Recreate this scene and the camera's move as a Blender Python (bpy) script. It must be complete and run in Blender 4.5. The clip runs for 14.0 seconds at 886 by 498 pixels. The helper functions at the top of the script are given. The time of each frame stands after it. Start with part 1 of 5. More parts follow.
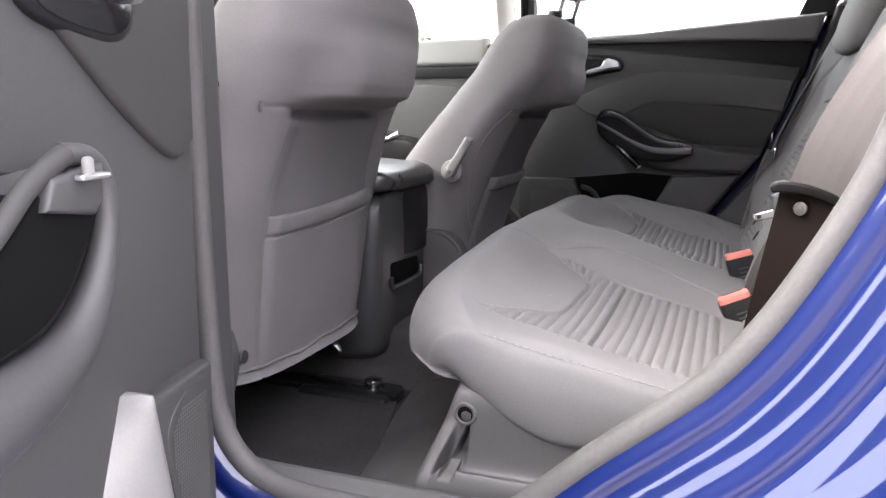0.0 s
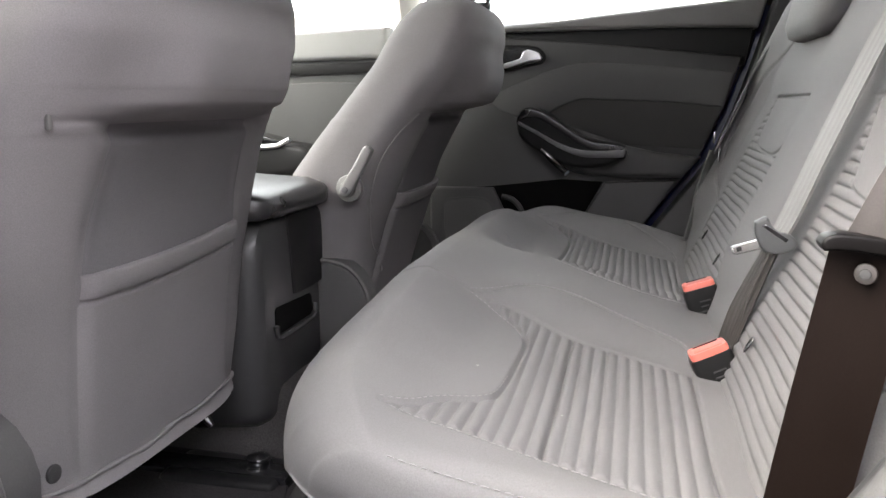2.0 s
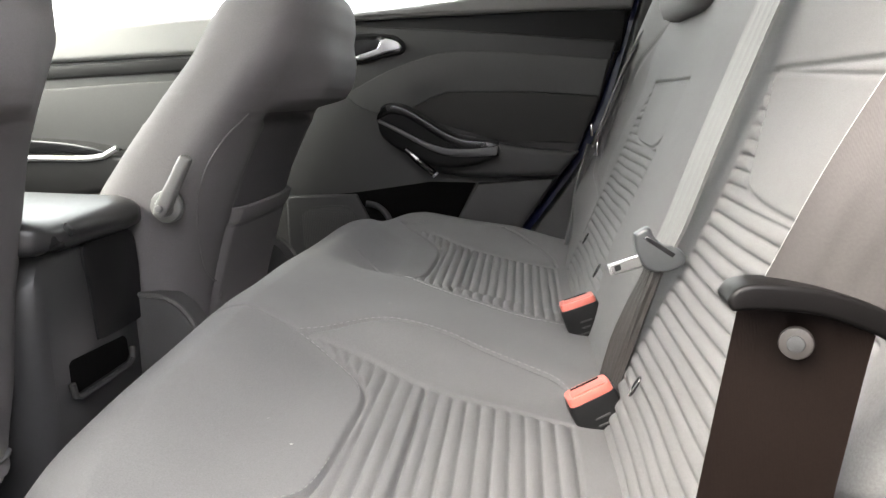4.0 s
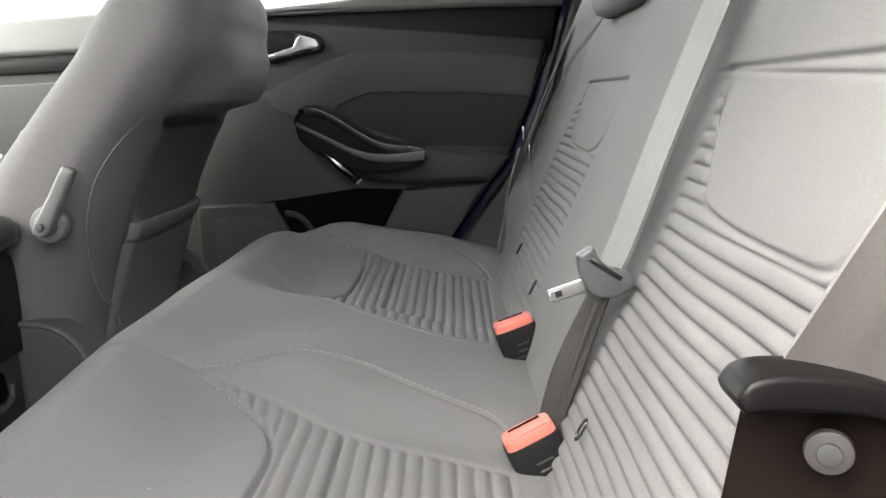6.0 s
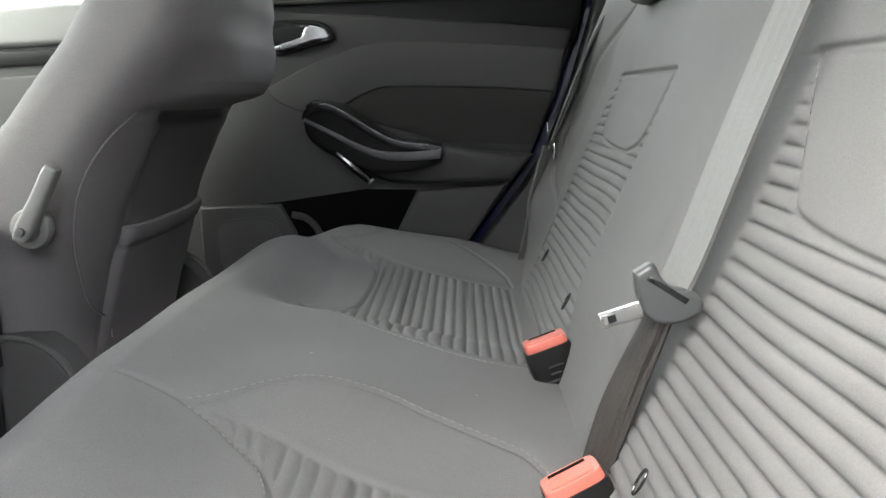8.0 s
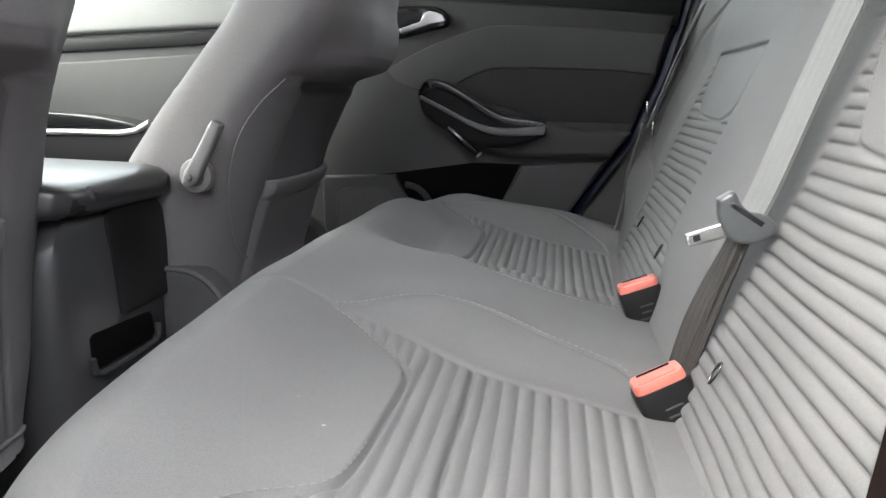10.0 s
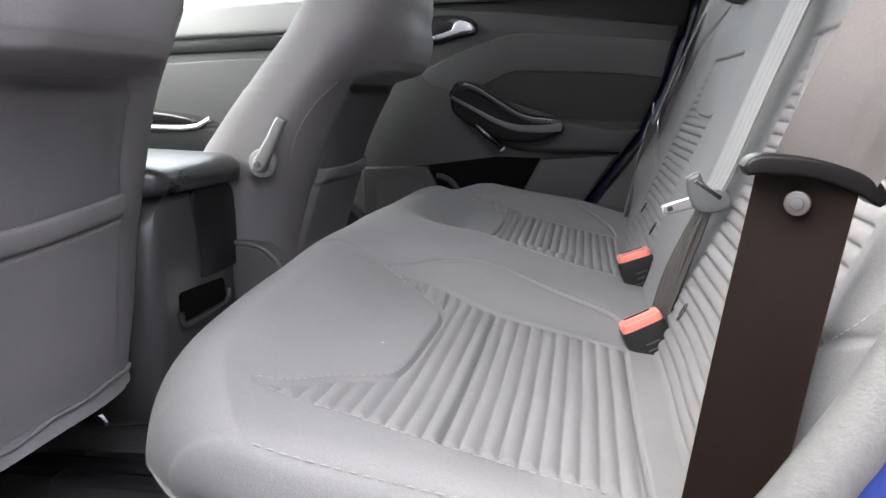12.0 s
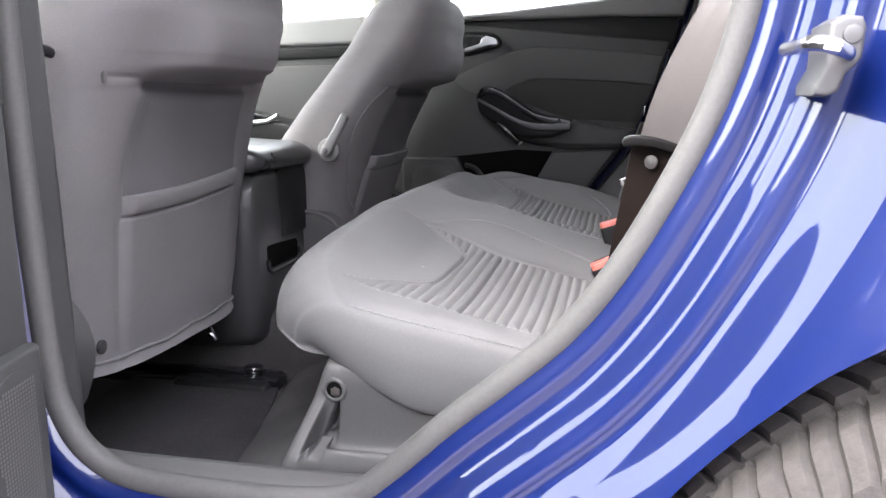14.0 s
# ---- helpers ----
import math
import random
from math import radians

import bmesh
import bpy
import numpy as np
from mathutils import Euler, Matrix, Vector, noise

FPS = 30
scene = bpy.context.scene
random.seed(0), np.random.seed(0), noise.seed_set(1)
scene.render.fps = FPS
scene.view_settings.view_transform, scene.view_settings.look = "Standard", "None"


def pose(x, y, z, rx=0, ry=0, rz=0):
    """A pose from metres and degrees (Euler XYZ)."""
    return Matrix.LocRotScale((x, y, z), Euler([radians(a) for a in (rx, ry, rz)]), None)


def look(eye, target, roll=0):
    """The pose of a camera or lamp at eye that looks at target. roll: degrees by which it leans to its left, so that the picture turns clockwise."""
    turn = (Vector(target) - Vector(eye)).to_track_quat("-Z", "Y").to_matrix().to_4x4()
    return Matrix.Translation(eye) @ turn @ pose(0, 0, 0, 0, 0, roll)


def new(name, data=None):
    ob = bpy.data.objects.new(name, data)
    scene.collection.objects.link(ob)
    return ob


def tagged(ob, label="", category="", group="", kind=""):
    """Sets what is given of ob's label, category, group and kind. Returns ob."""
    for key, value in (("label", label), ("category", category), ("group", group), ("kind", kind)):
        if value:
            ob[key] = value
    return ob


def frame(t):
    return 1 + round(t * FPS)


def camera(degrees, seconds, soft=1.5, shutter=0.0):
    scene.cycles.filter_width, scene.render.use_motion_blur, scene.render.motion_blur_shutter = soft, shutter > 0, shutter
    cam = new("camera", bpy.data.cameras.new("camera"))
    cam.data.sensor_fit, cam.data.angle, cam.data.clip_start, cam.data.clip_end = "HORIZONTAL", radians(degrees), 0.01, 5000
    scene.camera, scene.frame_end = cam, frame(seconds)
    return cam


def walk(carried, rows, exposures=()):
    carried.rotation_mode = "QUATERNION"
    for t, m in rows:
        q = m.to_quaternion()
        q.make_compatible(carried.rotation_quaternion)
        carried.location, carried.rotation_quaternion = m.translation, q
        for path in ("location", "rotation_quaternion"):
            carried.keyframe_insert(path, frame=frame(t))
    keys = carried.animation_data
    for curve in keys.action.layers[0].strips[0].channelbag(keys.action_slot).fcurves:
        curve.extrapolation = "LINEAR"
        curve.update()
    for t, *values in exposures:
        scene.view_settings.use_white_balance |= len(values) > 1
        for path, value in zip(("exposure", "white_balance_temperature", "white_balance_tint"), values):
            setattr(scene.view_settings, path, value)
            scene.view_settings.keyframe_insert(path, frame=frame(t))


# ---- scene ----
cam = camera(58.5, 14.0)
PATH = [
    (0, (-0.036, -1.295, 0.756), (-0.698, 0.559, 0.408), 0.6),
    (0.5, (-0.038, -1.207, 0.76), (-0.686, 0.652, 0.408), 0.3),
    (1, (-0.06, -1.127, 0.768), (-0.693, 0.737, 0.414), 0.3),
    (1.5, (-0.085, -1.077, 0.767), (-0.67, 0.804, 0.418), -0.3),
    (2, (-0.101, -1.033, 0.769), (-0.558, 0.88, 0.408), -0.4),
    (2.2, (-0.107, -1.016, 0.761), (-0.514, 0.908, 0.399), -0.9),
    (4.5, (-0.062, -0.815, 0.765), (-0.239, 1.142, 0.395), -1.9),
    (5, (-0.066, -0.804, 0.779), (-0.19, 1.158, 0.409), -1.9),
    (5.5, (-0.068, -0.796, 0.78), (-0.118, 1.168, 0.406), -2.2),
    (6, (-0.064, -0.754, 0.765), (-0.102, 1.21, 0.388), -2.3),
    (6.5, (-0.049, -0.708, 0.773), (-0.075, 1.256, 0.399), -2.3),
    (7, (-0.056, -0.692, 0.775), (-0.07, 1.272, 0.397), -2.4),
    (7.5, (-0.064, -0.669, 0.762), (-0.078, 1.295, 0.386), -2.3),
    (8, (-0.079, -0.665, 0.759), (-0.14, 1.298, 0.379), -2.2),
    (8.5, (-0.097, -0.68, 0.751), (-0.293, 1.274, 0.372), -2.0),
    (10.8, (-0.088, -0.856, 0.72), (-0.398, 1.085, 0.351), -1.3),
    (11, (-0.089, -0.877, 0.721), (-0.408, 1.063, 0.352), -1.3),
    (11.5, (-0.087, -0.922, 0.719), (-0.417, 1.016, 0.347), -1.2),
    (12, (-0.07, -0.95, 0.726), (-0.422, 0.983, 0.354), -1.1),
    (12.5, (-0.061, -1.017, 0.723), (-0.478, 0.903, 0.352), -0.8),
    (13, (-0.053, -1.108, 0.722), (-0.476, 0.811, 0.349), -0.7),
    (13.5, (-0.03, -1.186, 0.725), (-0.456, 0.733, 0.351), -0.7),
    (14, (-0.003, -1.266, 0.73), (-0.429, 0.653, 0.359), -0.4),
]
EXPOSURES = [(0, 4.85, 6850, 19), (2.2, 4.75, 7050, 15), (4.3, 4.95, 7100, 12), (7.0, 4.74, 6920, 10), (8.7, 4.70, 6800, 8), (10.8, 4.85, 6700, 13), (12.5, 4.8, 6600, 15), (14, 4.9, 6650, 16)]
walk(cam, [(t, look(eye, target, roll)) for t, eye, target, roll in PATH], EXPOSURES)

# ---- world, sun, exposure ----
world = bpy.data.worlds.new("sky")
scene.world = world
world.use_nodes = True
wn = world.node_tree.nodes
sky = wn.new("ShaderNodeTexSky")
sky.sky_type, sky.sun_disc = "NISHITA", False
sky.sun_elevation, sky.sun_rotation = radians(51), radians(232)
sky.air_density, sky.dust_density, sky.ozone_density = 1.0, 2.0, 0.6
cloud = wn.new("ShaderNodeHueSaturation")
cloud.inputs["Saturation"].default_value = 0.25
world.node_tree.links.new(sky.outputs[0], cloud.inputs["Color"])
world.node_tree.links.new(cloud.outputs[0], wn["Background"].inputs[0])
wn["Background"].inputs[1].default_value = 0.15
sun = new("sun", bpy.data.lights.new("sun", "SUN"))
sun.data.energy, sun.data.angle, sun.data.color = 0.115, radians(80), (1.0, 0.985, 0.97)
sun.matrix_basis = look((-2.6, -2.0, 4.0), (0, 0, 0))


# ---- materials ----
def shader(name, base, rough=0.6, metal=0.0, grain=0.0, scale=200.0, bump=0.0, bscale=400.0, blot=0.0, coat=0.0, spec=0.5, sheen=0.0, weave=0.0):
    """Principled surface with fine grain, broad blotches and a fine relief."""
    mat = bpy.data.materials.new(name)
    mat.use_nodes = True
    nt = mat.node_tree
    n, link = nt.nodes, nt.links.new
    p = n["Principled BSDF"]
    p.inputs["Base Color"].default_value = (*base, 1)
    p.inputs["Roughness"].default_value = rough
    p.inputs["Metallic"].default_value = metal
    p.inputs["Specular IOR Level"].default_value = spec
    p.inputs["Coat Weight"].default_value = coat
    p.inputs["Coat Roughness"].default_value = 0.03
    p.inputs["Sheen Weight"].default_value = sheen
    p.inputs["Sheen Roughness"].default_value = 0.4
    tc = n.new("ShaderNodeTexCoord")
    if grain or blot:
        a, b = n.new("ShaderNodeTexNoise"), n.new("ShaderNodeTexNoise")
        a.inputs["Scale"].default_value, b.inputs["Scale"].default_value = scale, 9.0
        a.inputs["Detail"].default_value, b.inputs["Detail"].default_value = 3.0, 4.0
        link(tc.outputs["Object"], a.inputs["Vector"]), link(tc.outputs["Object"], b.inputs["Vector"])
        s1, s2, s3 = n.new("ShaderNodeMapRange"), n.new("ShaderNodeMapRange"), n.new("ShaderNodeMath")
        s1.inputs["From Min"].default_value, s1.inputs["From Max"].default_value = 0.3, 0.7
        s2.inputs["From Min"].default_value, s2.inputs["From Max"].default_value = 0.3, 0.7
        s1.inputs["To Min"].default_value, s1.inputs["To Max"].default_value = 1 - grain, 1 + grain
        s2.inputs["To Min"].default_value, s2.inputs["To Max"].default_value = 1 - blot, 1 + blot
        link(a.outputs[0], s1.inputs[0]), link(b.outputs[0], s2.inputs[0])
        s3.operation = "MULTIPLY"
        link(s1.outputs[0], s3.inputs[0]), link(s2.outputs[0], s3.inputs[1])
        mix = n.new("ShaderNodeVectorMath")
        mix.operation = "SCALE"
        mix.inputs[0].default_value = base
        link(s3.outputs[0], mix.inputs["Scale"]), link(mix.outputs[0], p.inputs["Base Color"])
        r = n.new("ShaderNodeMapRange")
        r.inputs["To Min"].default_value, r.inputs["To Max"].default_value = max(0.02, rough - 0.08), min(1, rough + 0.08)
        link(b.outputs[0], r.inputs[0])
        link(r.outputs[0], p.inputs["Roughness"])
    if bump:
        bn = n.new("ShaderNodeBump")
        bn.inputs["Strength"].default_value, bn.inputs["Distance"].default_value = bump, 0.001
        if weave:
            w1, w2, mx = n.new("ShaderNodeTexWave"), n.new("ShaderNodeTexWave"), n.new("ShaderNodeMath")
            w1.inputs["Scale"].default_value = w2.inputs["Scale"].default_value = weave
            w1.bands_direction, w2.bands_direction = "X", "Y"
            w1.inputs["Distortion"].default_value = w2.inputs["Distortion"].default_value = 1.5
            mx.operation = "ADD"
            link(tc.outputs["Object"], w1.inputs["Vector"]), link(tc.outputs["Object"], w2.inputs["Vector"])
            link(w1.outputs["Fac"], mx.inputs[0]), link(w2.outputs["Fac"], mx.inputs[1]), link(mx.outputs[0], bn.inputs["Height"])
        else:
            c = n.new("ShaderNodeTexNoise")
            c.inputs["Scale"].default_value, c.inputs["Detail"].default_value = bscale, 2.0
            link(tc.outputs["Object"], c.inputs["Vector"]), link(c.outputs[0], bn.inputs["Height"])
        link(bn.outputs[0], p.inputs["Normal"])
    return mat


FABRIC = shader("seat_fabric", (0.122, 0.12, 0.12), 0.9, grain=0.10, scale=900, bump=0.35, bscale=1600, blot=0.06, spec=0.25, sheen=0.02)
FABRIC_BACK = shader("seat_back_fabric", (0.136, 0.129, 0.131), 0.9, grain=0.10, scale=900, bump=0.35, bscale=1400, blot=0.06, spec=0.25, sheen=0.02)
KNIT = shader("pocket_knit", (0.105, 0.101, 0.105), 0.95, grain=0.15, scale=1200, bump=0.5, bscale=2000, blot=0.05, spec=0.2)
THREAD = shader("thread", (0.165, 0.162, 0.16), 0.8)
LINT = shader("lint", (0.30, 0.295, 0.29), 0.9)
PLASTIC = shader("soft_black_plastic", (0.009, 0.009, 0.0095), 0.45, grain=0.06, scale=500, bump=0.08, bscale=1500, blot=0.08, spec=0.28)
CHARCOAL = shader("charcoal_plastic", (0.033, 0.033, 0.0335), 0.55, grain=0.08, scale=500, bump=0.14, bscale=1300, blot=0.10, spec=0.4)
GREYTRIM = shader("grey_trim_plastic", (0.075, 0.074, 0.072), 0.55, grain=0.05, scale=500, bump=0.10, bscale=1300, blot=0.05, spec=0.4)
SILLGREY = shader("sill_grey_plastic", (0.055, 0.054, 0.054), 0.55, grain=0.08, scale=500, bump=0.2, bscale=1300, blot=0.10, spec=0.4)
STRIKERGREY = shader("striker_metal", (0.045, 0.045, 0.047), 0.5, metal=0.0, grain=0.05, blot=0.1)
BUTTON = shader("belt_button", (0.035, 0.030, 0.028), 0.5, grain=0.05, blot=0.05)
CONSOLEGREY = shader("console_grey", (0.032, 0.032, 0.033), 0.4, grain=0.06, scale=500, bump=0.08, bscale=1300, blot=0.08)
BOLTGREY = shader("zinc_bolt", (0.45, 0.45, 0.46), 0.22, metal=1.0, grain=0.05, blot=0.15)
GRIPBLACK = shader("grip_black", (0.007, 0.007, 0.0075), 0.7, grain=0.06, scale=500, bump=0.06, bscale=1400, blot=0.05, spec=0.2)
CAPBLACK = shader("cap_black", (0.005, 0.005, 0.006), 0.28, grain=0.03, blot=0.05, spec=0.35)
DOORCLOTH = shader("door_insert_cloth", (0.068, 0.068, 0.068), 0.85, grain=0.12, scale=900, bump=0.2, bscale=1500, blot=0.05, spec=0.25)
DOORPAD = shader("door_pad_vinyl", (0.026, 0.0255, 0.025), 0.7, grain=0.08, scale=700, bump=0.15, bscale=1400, blot=0.05, spec=0.3)
# Flat black that stands in for the shade inside openings and gaps.
SHADEBLACK = shader("opening_shade_black", (0.003, 0.003, 0.003), 0.95, grain=0.1, scale=400, blot=0.1, spec=0.06)
BARPLASTIC = shader("guide_plastic", (0.005, 0.0045, 0.0045), 0.35, grain=0.04, scale=600, bump=0.06, bscale=1500, blot=0.06, spec=0.11)
GLOSS = shader("gloss_black", (0.010, 0.010, 0.011), 0.14, coat=0.4, grain=0.03, blot=0.05)
LEATHER = shader("black_leather", (0.028, 0.028, 0.029), 0.3, grain=0.08, scale=400, bump=0.15, bscale=900, blot=0.08)
SILVER = shader("satin_silver", (0.62, 0.62, 0.63), 0.28, metal=0.9, grain=0.03, blot=0.04)
GREYSATIN = shader("satin_grey_trim", (0.085, 0.085, 0.088), 0.45, grain=0.03, blot=0.04)
TONGUEGREY = shader("tongue_plastic", (0.055, 0.058, 0.060), 0.38, grain=0.04, blot=0.06)
STEEL = shader("bright_steel", (0.6, 0.6, 0.6), 0.22, metal=1.0, grain=0.05, blot=0.1)
PAINT = shader("blue_paint", (0.0012, 0.0064, 0.052), 0.4, metal=0.0, coat=0.8, spec=0.15, grain=0.05, scale=2500, blot=0.02)
RUBBER = shader("grey_seal_rubber", (0.05, 0.049, 0.048), 0.6, grain=0.10, scale=300, bump=0.25, bscale=900, blot=0.12, spec=0.35)
BLACKRUBBER = shader("tyre_rubber", (0.024, 0.021, 0.019), 0.85, grain=0.25, scale=150, bump=0.4, bscale=500, blot=0.25)
CARPET = shader("carpet", (0.043, 0.041, 0.041), 1.0, grain=0.5, scale=700, bump=1.0, bscale=1100, blot=0.2, spec=0.1)
MATPILE = shader("floor_mat_pile", (0.038, 0.036, 0.037), 1.0, grain=0.4, scale=600, bump=1.0, bscale=900, blot=0.18, spec=0.1)
RISERCARPET = shader("riser_carpet", (0.072, 0.070, 0.070), 1.0, grain=0.3, scale=700, bump=1.0, bscale=1100, blot=0.15, spec=0.1)
RED = shader("buckle_red", (0.50, 0.125, 0.095), 0.4, grain=0.03, blot=0.05)
# One near belt: lower run painted near-black, upper run paler for caught light.
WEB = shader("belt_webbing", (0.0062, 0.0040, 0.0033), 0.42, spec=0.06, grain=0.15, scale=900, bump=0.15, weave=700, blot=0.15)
WEB_LIT = shader("belt_webbing_lit", (0.080, 0.072, 0.069), 0.34, grain=0.08, scale=900, bump=0.08, weave=700, blot=0.10, spec=0.7, sheen=0.2)
# Lap part of the centre belt, darker than its upper webbing.
WEB_LAP = shader("belt_webbing_lap", (0.036, 0.033, 0.031), 0.5, spec=0.4, grain=0.2, scale=600, bump=0.2, weave=700, blot=0.2)
WEB_GREY = shader("belt_webbing_grey", (0.115, 0.115, 0.112), 0.45, grain=0.10, scale=900, bump=0.15, weave=700, sheen=0.2, blot=0.06)
CREAM = shader("pillar_trim_cream", (0.62, 0.60, 0.55), 0.7, grain=0.04, scale=500, bump=0.2, bscale=1200, blot=0.04)
ROOFLINER = shader("roof_lining", (0.55, 0.54, 0.51), 0.95, grain=0.06, scale=900, bump=0.4, bscale=1400, blot=0.04)
FRONTLINING = shader("front_door_lining", (0.042, 0.043, 0.043), 0.6, grain=0.06, scale=500, bump=0.1, bscale=1300, blot=0.06, spec=0.35)
LEDGEGREY = shader("pale_ledge_plastic", (0.26, 0.26, 0.257), 0.5, grain=0.05, scale=500, bump=0.1, bscale=1300, blot=0.05, spec=0.4)
DULLSILVER = shader("dull_silver_trim", (0.30, 0.30, 0.31), 0.38, metal=0.6, grain=0.03, blot=0.05)
BARK = shader("bark", (0.14, 0.10, 0.07), 0.9, grain=0.3, scale=30, blot=0.2)
LEVERGREY = shader("lever_grey", (0.14, 0.138, 0.135), 0.4, grain=0.05, scale=500, bump=0.2, bscale=1300, blot=0.05)


def glass_material(name, tint):
    mat = bpy.data.materials.new(name)
    mat.use_nodes = True
    nt = mat.node_tree
    n, link = nt.nodes, nt.links.new
    n.remove(n["Principled BSDF"])
    t, g, m, f = n.new("ShaderNodeBsdfTransparent"), n.new("ShaderNodeBsdfGlossy"), n.new("ShaderNodeMixShader"), n.new("ShaderNodeFresnel")
    t.inputs[0].default_value, g.inputs["Roughness"].default_value = (*tint, 1), 0.01
    f.inputs[0].default_value = 1.45
    link(f.outputs[0], m.inputs[0]), link(t.outputs[0], m.inputs[1]), link(g.outputs[0], m.inputs[2])
    link(m.outputs[0], n["Material Output"].inputs[0])
    return mat


GLASS = glass_material("window_glass", (0.60, 0.64, 0.61))
DIMGLASS = glass_material("light_dimming_glass", (0.10, 0.105, 0.10))


# ---- mesh helpers ----
def thing(name, label, category, at=(0, 0, 0), group="", kind=""):
    e = new(name)
    e.matrix_basis = Matrix.Translation(at)
    return tagged(e, label, category, group, kind)


def attach(ob, parent, label=""):
    if parent is not None:
        ob.parent = parent
        ob.matrix_parent_inverse = parent.matrix_basis.inverted() if parent.type == "EMPTY" else Matrix()
    return tagged(ob, label)


def part(name, bm, mat, parent, label="", xf=None, sharp=35):
    """Links a bmesh as one mesh object under a thing or a part."""
    if xf is not None:
        bmesh.ops.transform(bm, matrix=xf, verts=bm.verts)
        if xf.determinant() < 0:
            bmesh.ops.reverse_faces(bm, faces=bm.faces)
    me = bpy.data.meshes.new(name)
    bm.normal_update()
    lim = radians(sharp)
    for f in bm.faces:
        f.smooth = True
    for e in bm.edges:
        e.smooth = len(e.link_faces) == 2 and e.calc_face_angle(0) < lim
    bm.to_mesh(me)
    bm.free()
    me.materials.append(mat)
    return attach(new(name, me), parent, label)


def sheet(name, P, mat, parent, label="", closed_v=False, flip=False, xf=None):
    """One smooth mesh from an array of places, rows by columns."""
    P = np.asarray(P, float)
    nu, nv = P.shape[:2]
    idx = np.arange(nu * nv).reshape(nu, nv)
    if closed_v:
        idx = np.concatenate([idx, idx[:, :1]], 1)
    q = np.stack([idx[:-1, :-1], idx[1:, :-1], idx[1:, 1:], idx[:-1, 1:]], -1).reshape(-1, 4)
    V = P.reshape(-1, 3)
    if xf is not None:
        m = np.array(xf)
        V = V @ m[:3, :3].T + m[:3, 3]
        flip ^= xf.determinant() < 0
    if flip:
        q = q[:, ::-1]
    me = bpy.data.meshes.new(name)
    me.from_pydata(V.tolist(), [], q.tolist())
    me.polygons.foreach_set("use_smooth", [True] * len(me.polygons))
    me.materials.append(mat)
    return attach(new(name, me), parent, label)


def spline(pts, n):
    """n places on a Catmull-Rom curve through pts, even in length."""
    p = np.array(pts, float)
    q = np.concatenate([[2 * p[0] - p[1]], p, [2 * p[-1] - p[-2]]])
    out = []
    for i in range(1, len(q) - 2):
        t = np.linspace(0, 1, 24, endpoint=False)[:, None]
        a, b, c, d = q[i - 1], q[i], q[i + 1], q[i + 2]
        out.append(0.5 * (2 * b + (c - a) * t + (2 * a - 5 * b + 4 * c - d) * t**2 + (3 * b - a - 3 * c + d) * t**3))
    out = np.concatenate(out + [p[-1:]])
    s = np.r_[0, np.cumsum(np.linalg.norm(np.diff(out, axis=0), axis=1))]
    w = np.linspace(0, s[-1], n)
    return np.stack([np.interp(w, s, out[:, k]) for k in range(out.shape[1])], -1)


def step(a, b, x):
    t = np.clip((np.asarray(x, float) - a) / (b - a), 0, 1)
    return t * t * (3 - 2 * t)


def loft(rings, caps=True):
    """A bmesh of closed rings joined in order."""
    bm = bmesh.new()
    vs = [[bm.verts.new(p) for p in r] for r in rings]
    for a, b in zip(vs, vs[1:]):
        for i in range(len(a)):
            j = (i + 1) % len(a)
            bm.faces.new((a[i], a[j], b[j], b[i]))
    if caps:
        bm.faces.new(vs[0][::-1]), bm.faces.new(vs[-1])
    bmesh.ops.recalc_face_normals(bm, faces=bm.faces)
    return bm


def tube(pts, r, seg=8, flat=1.0, up=(0, 0, 1)):
    """A round or flattened bar along pts. flat: height over width of its section; r: one radius or one for each place."""
    p = [Vector(q) for q in pts]
    rings = []
    for i, q in enumerate(p):
        d = (p[min(i + 1, len(p) - 1)] - p[max(i - 1, 0)]).normalized()
        a = d.cross(Vector(up))
        a = a.normalized() if a.length > 1e-4 else d.orthogonal().normalized()
        b = a.cross(d)
        rr = r[i] if hasattr(r, "__len__") else r
        rings.append([q + a * rr * math.cos(2 * math.pi * k / seg) + b * rr * flat * math.sin(2 * math.pi * k / seg) for k in range(seg)])
    return loft(rings)


def box(c, size, bevel=0.003, seg=2, rot=None):
    bm = bmesh.new()
    bmesh.ops.create_cube(bm, size=1)
    bmesh.ops.scale(bm, vec=size, verts=bm.verts)
    if bevel:
        bmesh.ops.bevel(bm, geom=bm.edges[:], offset=bevel, segments=seg, affect="EDGES", profile=0.5)
    if rot is not None:
        bmesh.ops.transform(bm, matrix=rot.to_4x4(), verts=bm.verts)
    bmesh.ops.translate(bm, vec=c, verts=bm.verts)
    return bm


def slab(outline, y0, y1, bevel=0.003, seg=2):
    """A plate with an outline in x and z, from its back at y0 to its rounded face at y1."""
    bm = bmesh.new()
    back, face = [bm.verts.new((x, y0, z)) for x, z in outline], [bm.verts.new((x, y1, z)) for x, z in outline]
    n = len(outline)
    top = bm.faces.new(face)
    bm.faces.new(back[::-1])
    for i in range(n):
        bm.faces.new((face[i], back[i], back[(i + 1) % n], face[(i + 1) % n]))
    bmesh.ops.recalc_face_normals(bm, faces=bm.faces)
    if bevel:
        bmesh.ops.bevel(bm, geom=list(top.edges), offset=bevel, segments=seg, affect="EDGES", profile=0.5, clamp_overlap=True)
    bmesh.ops.triangulate(bm, faces=[f for f in bm.faces if len(f.verts) > 4])
    return bm


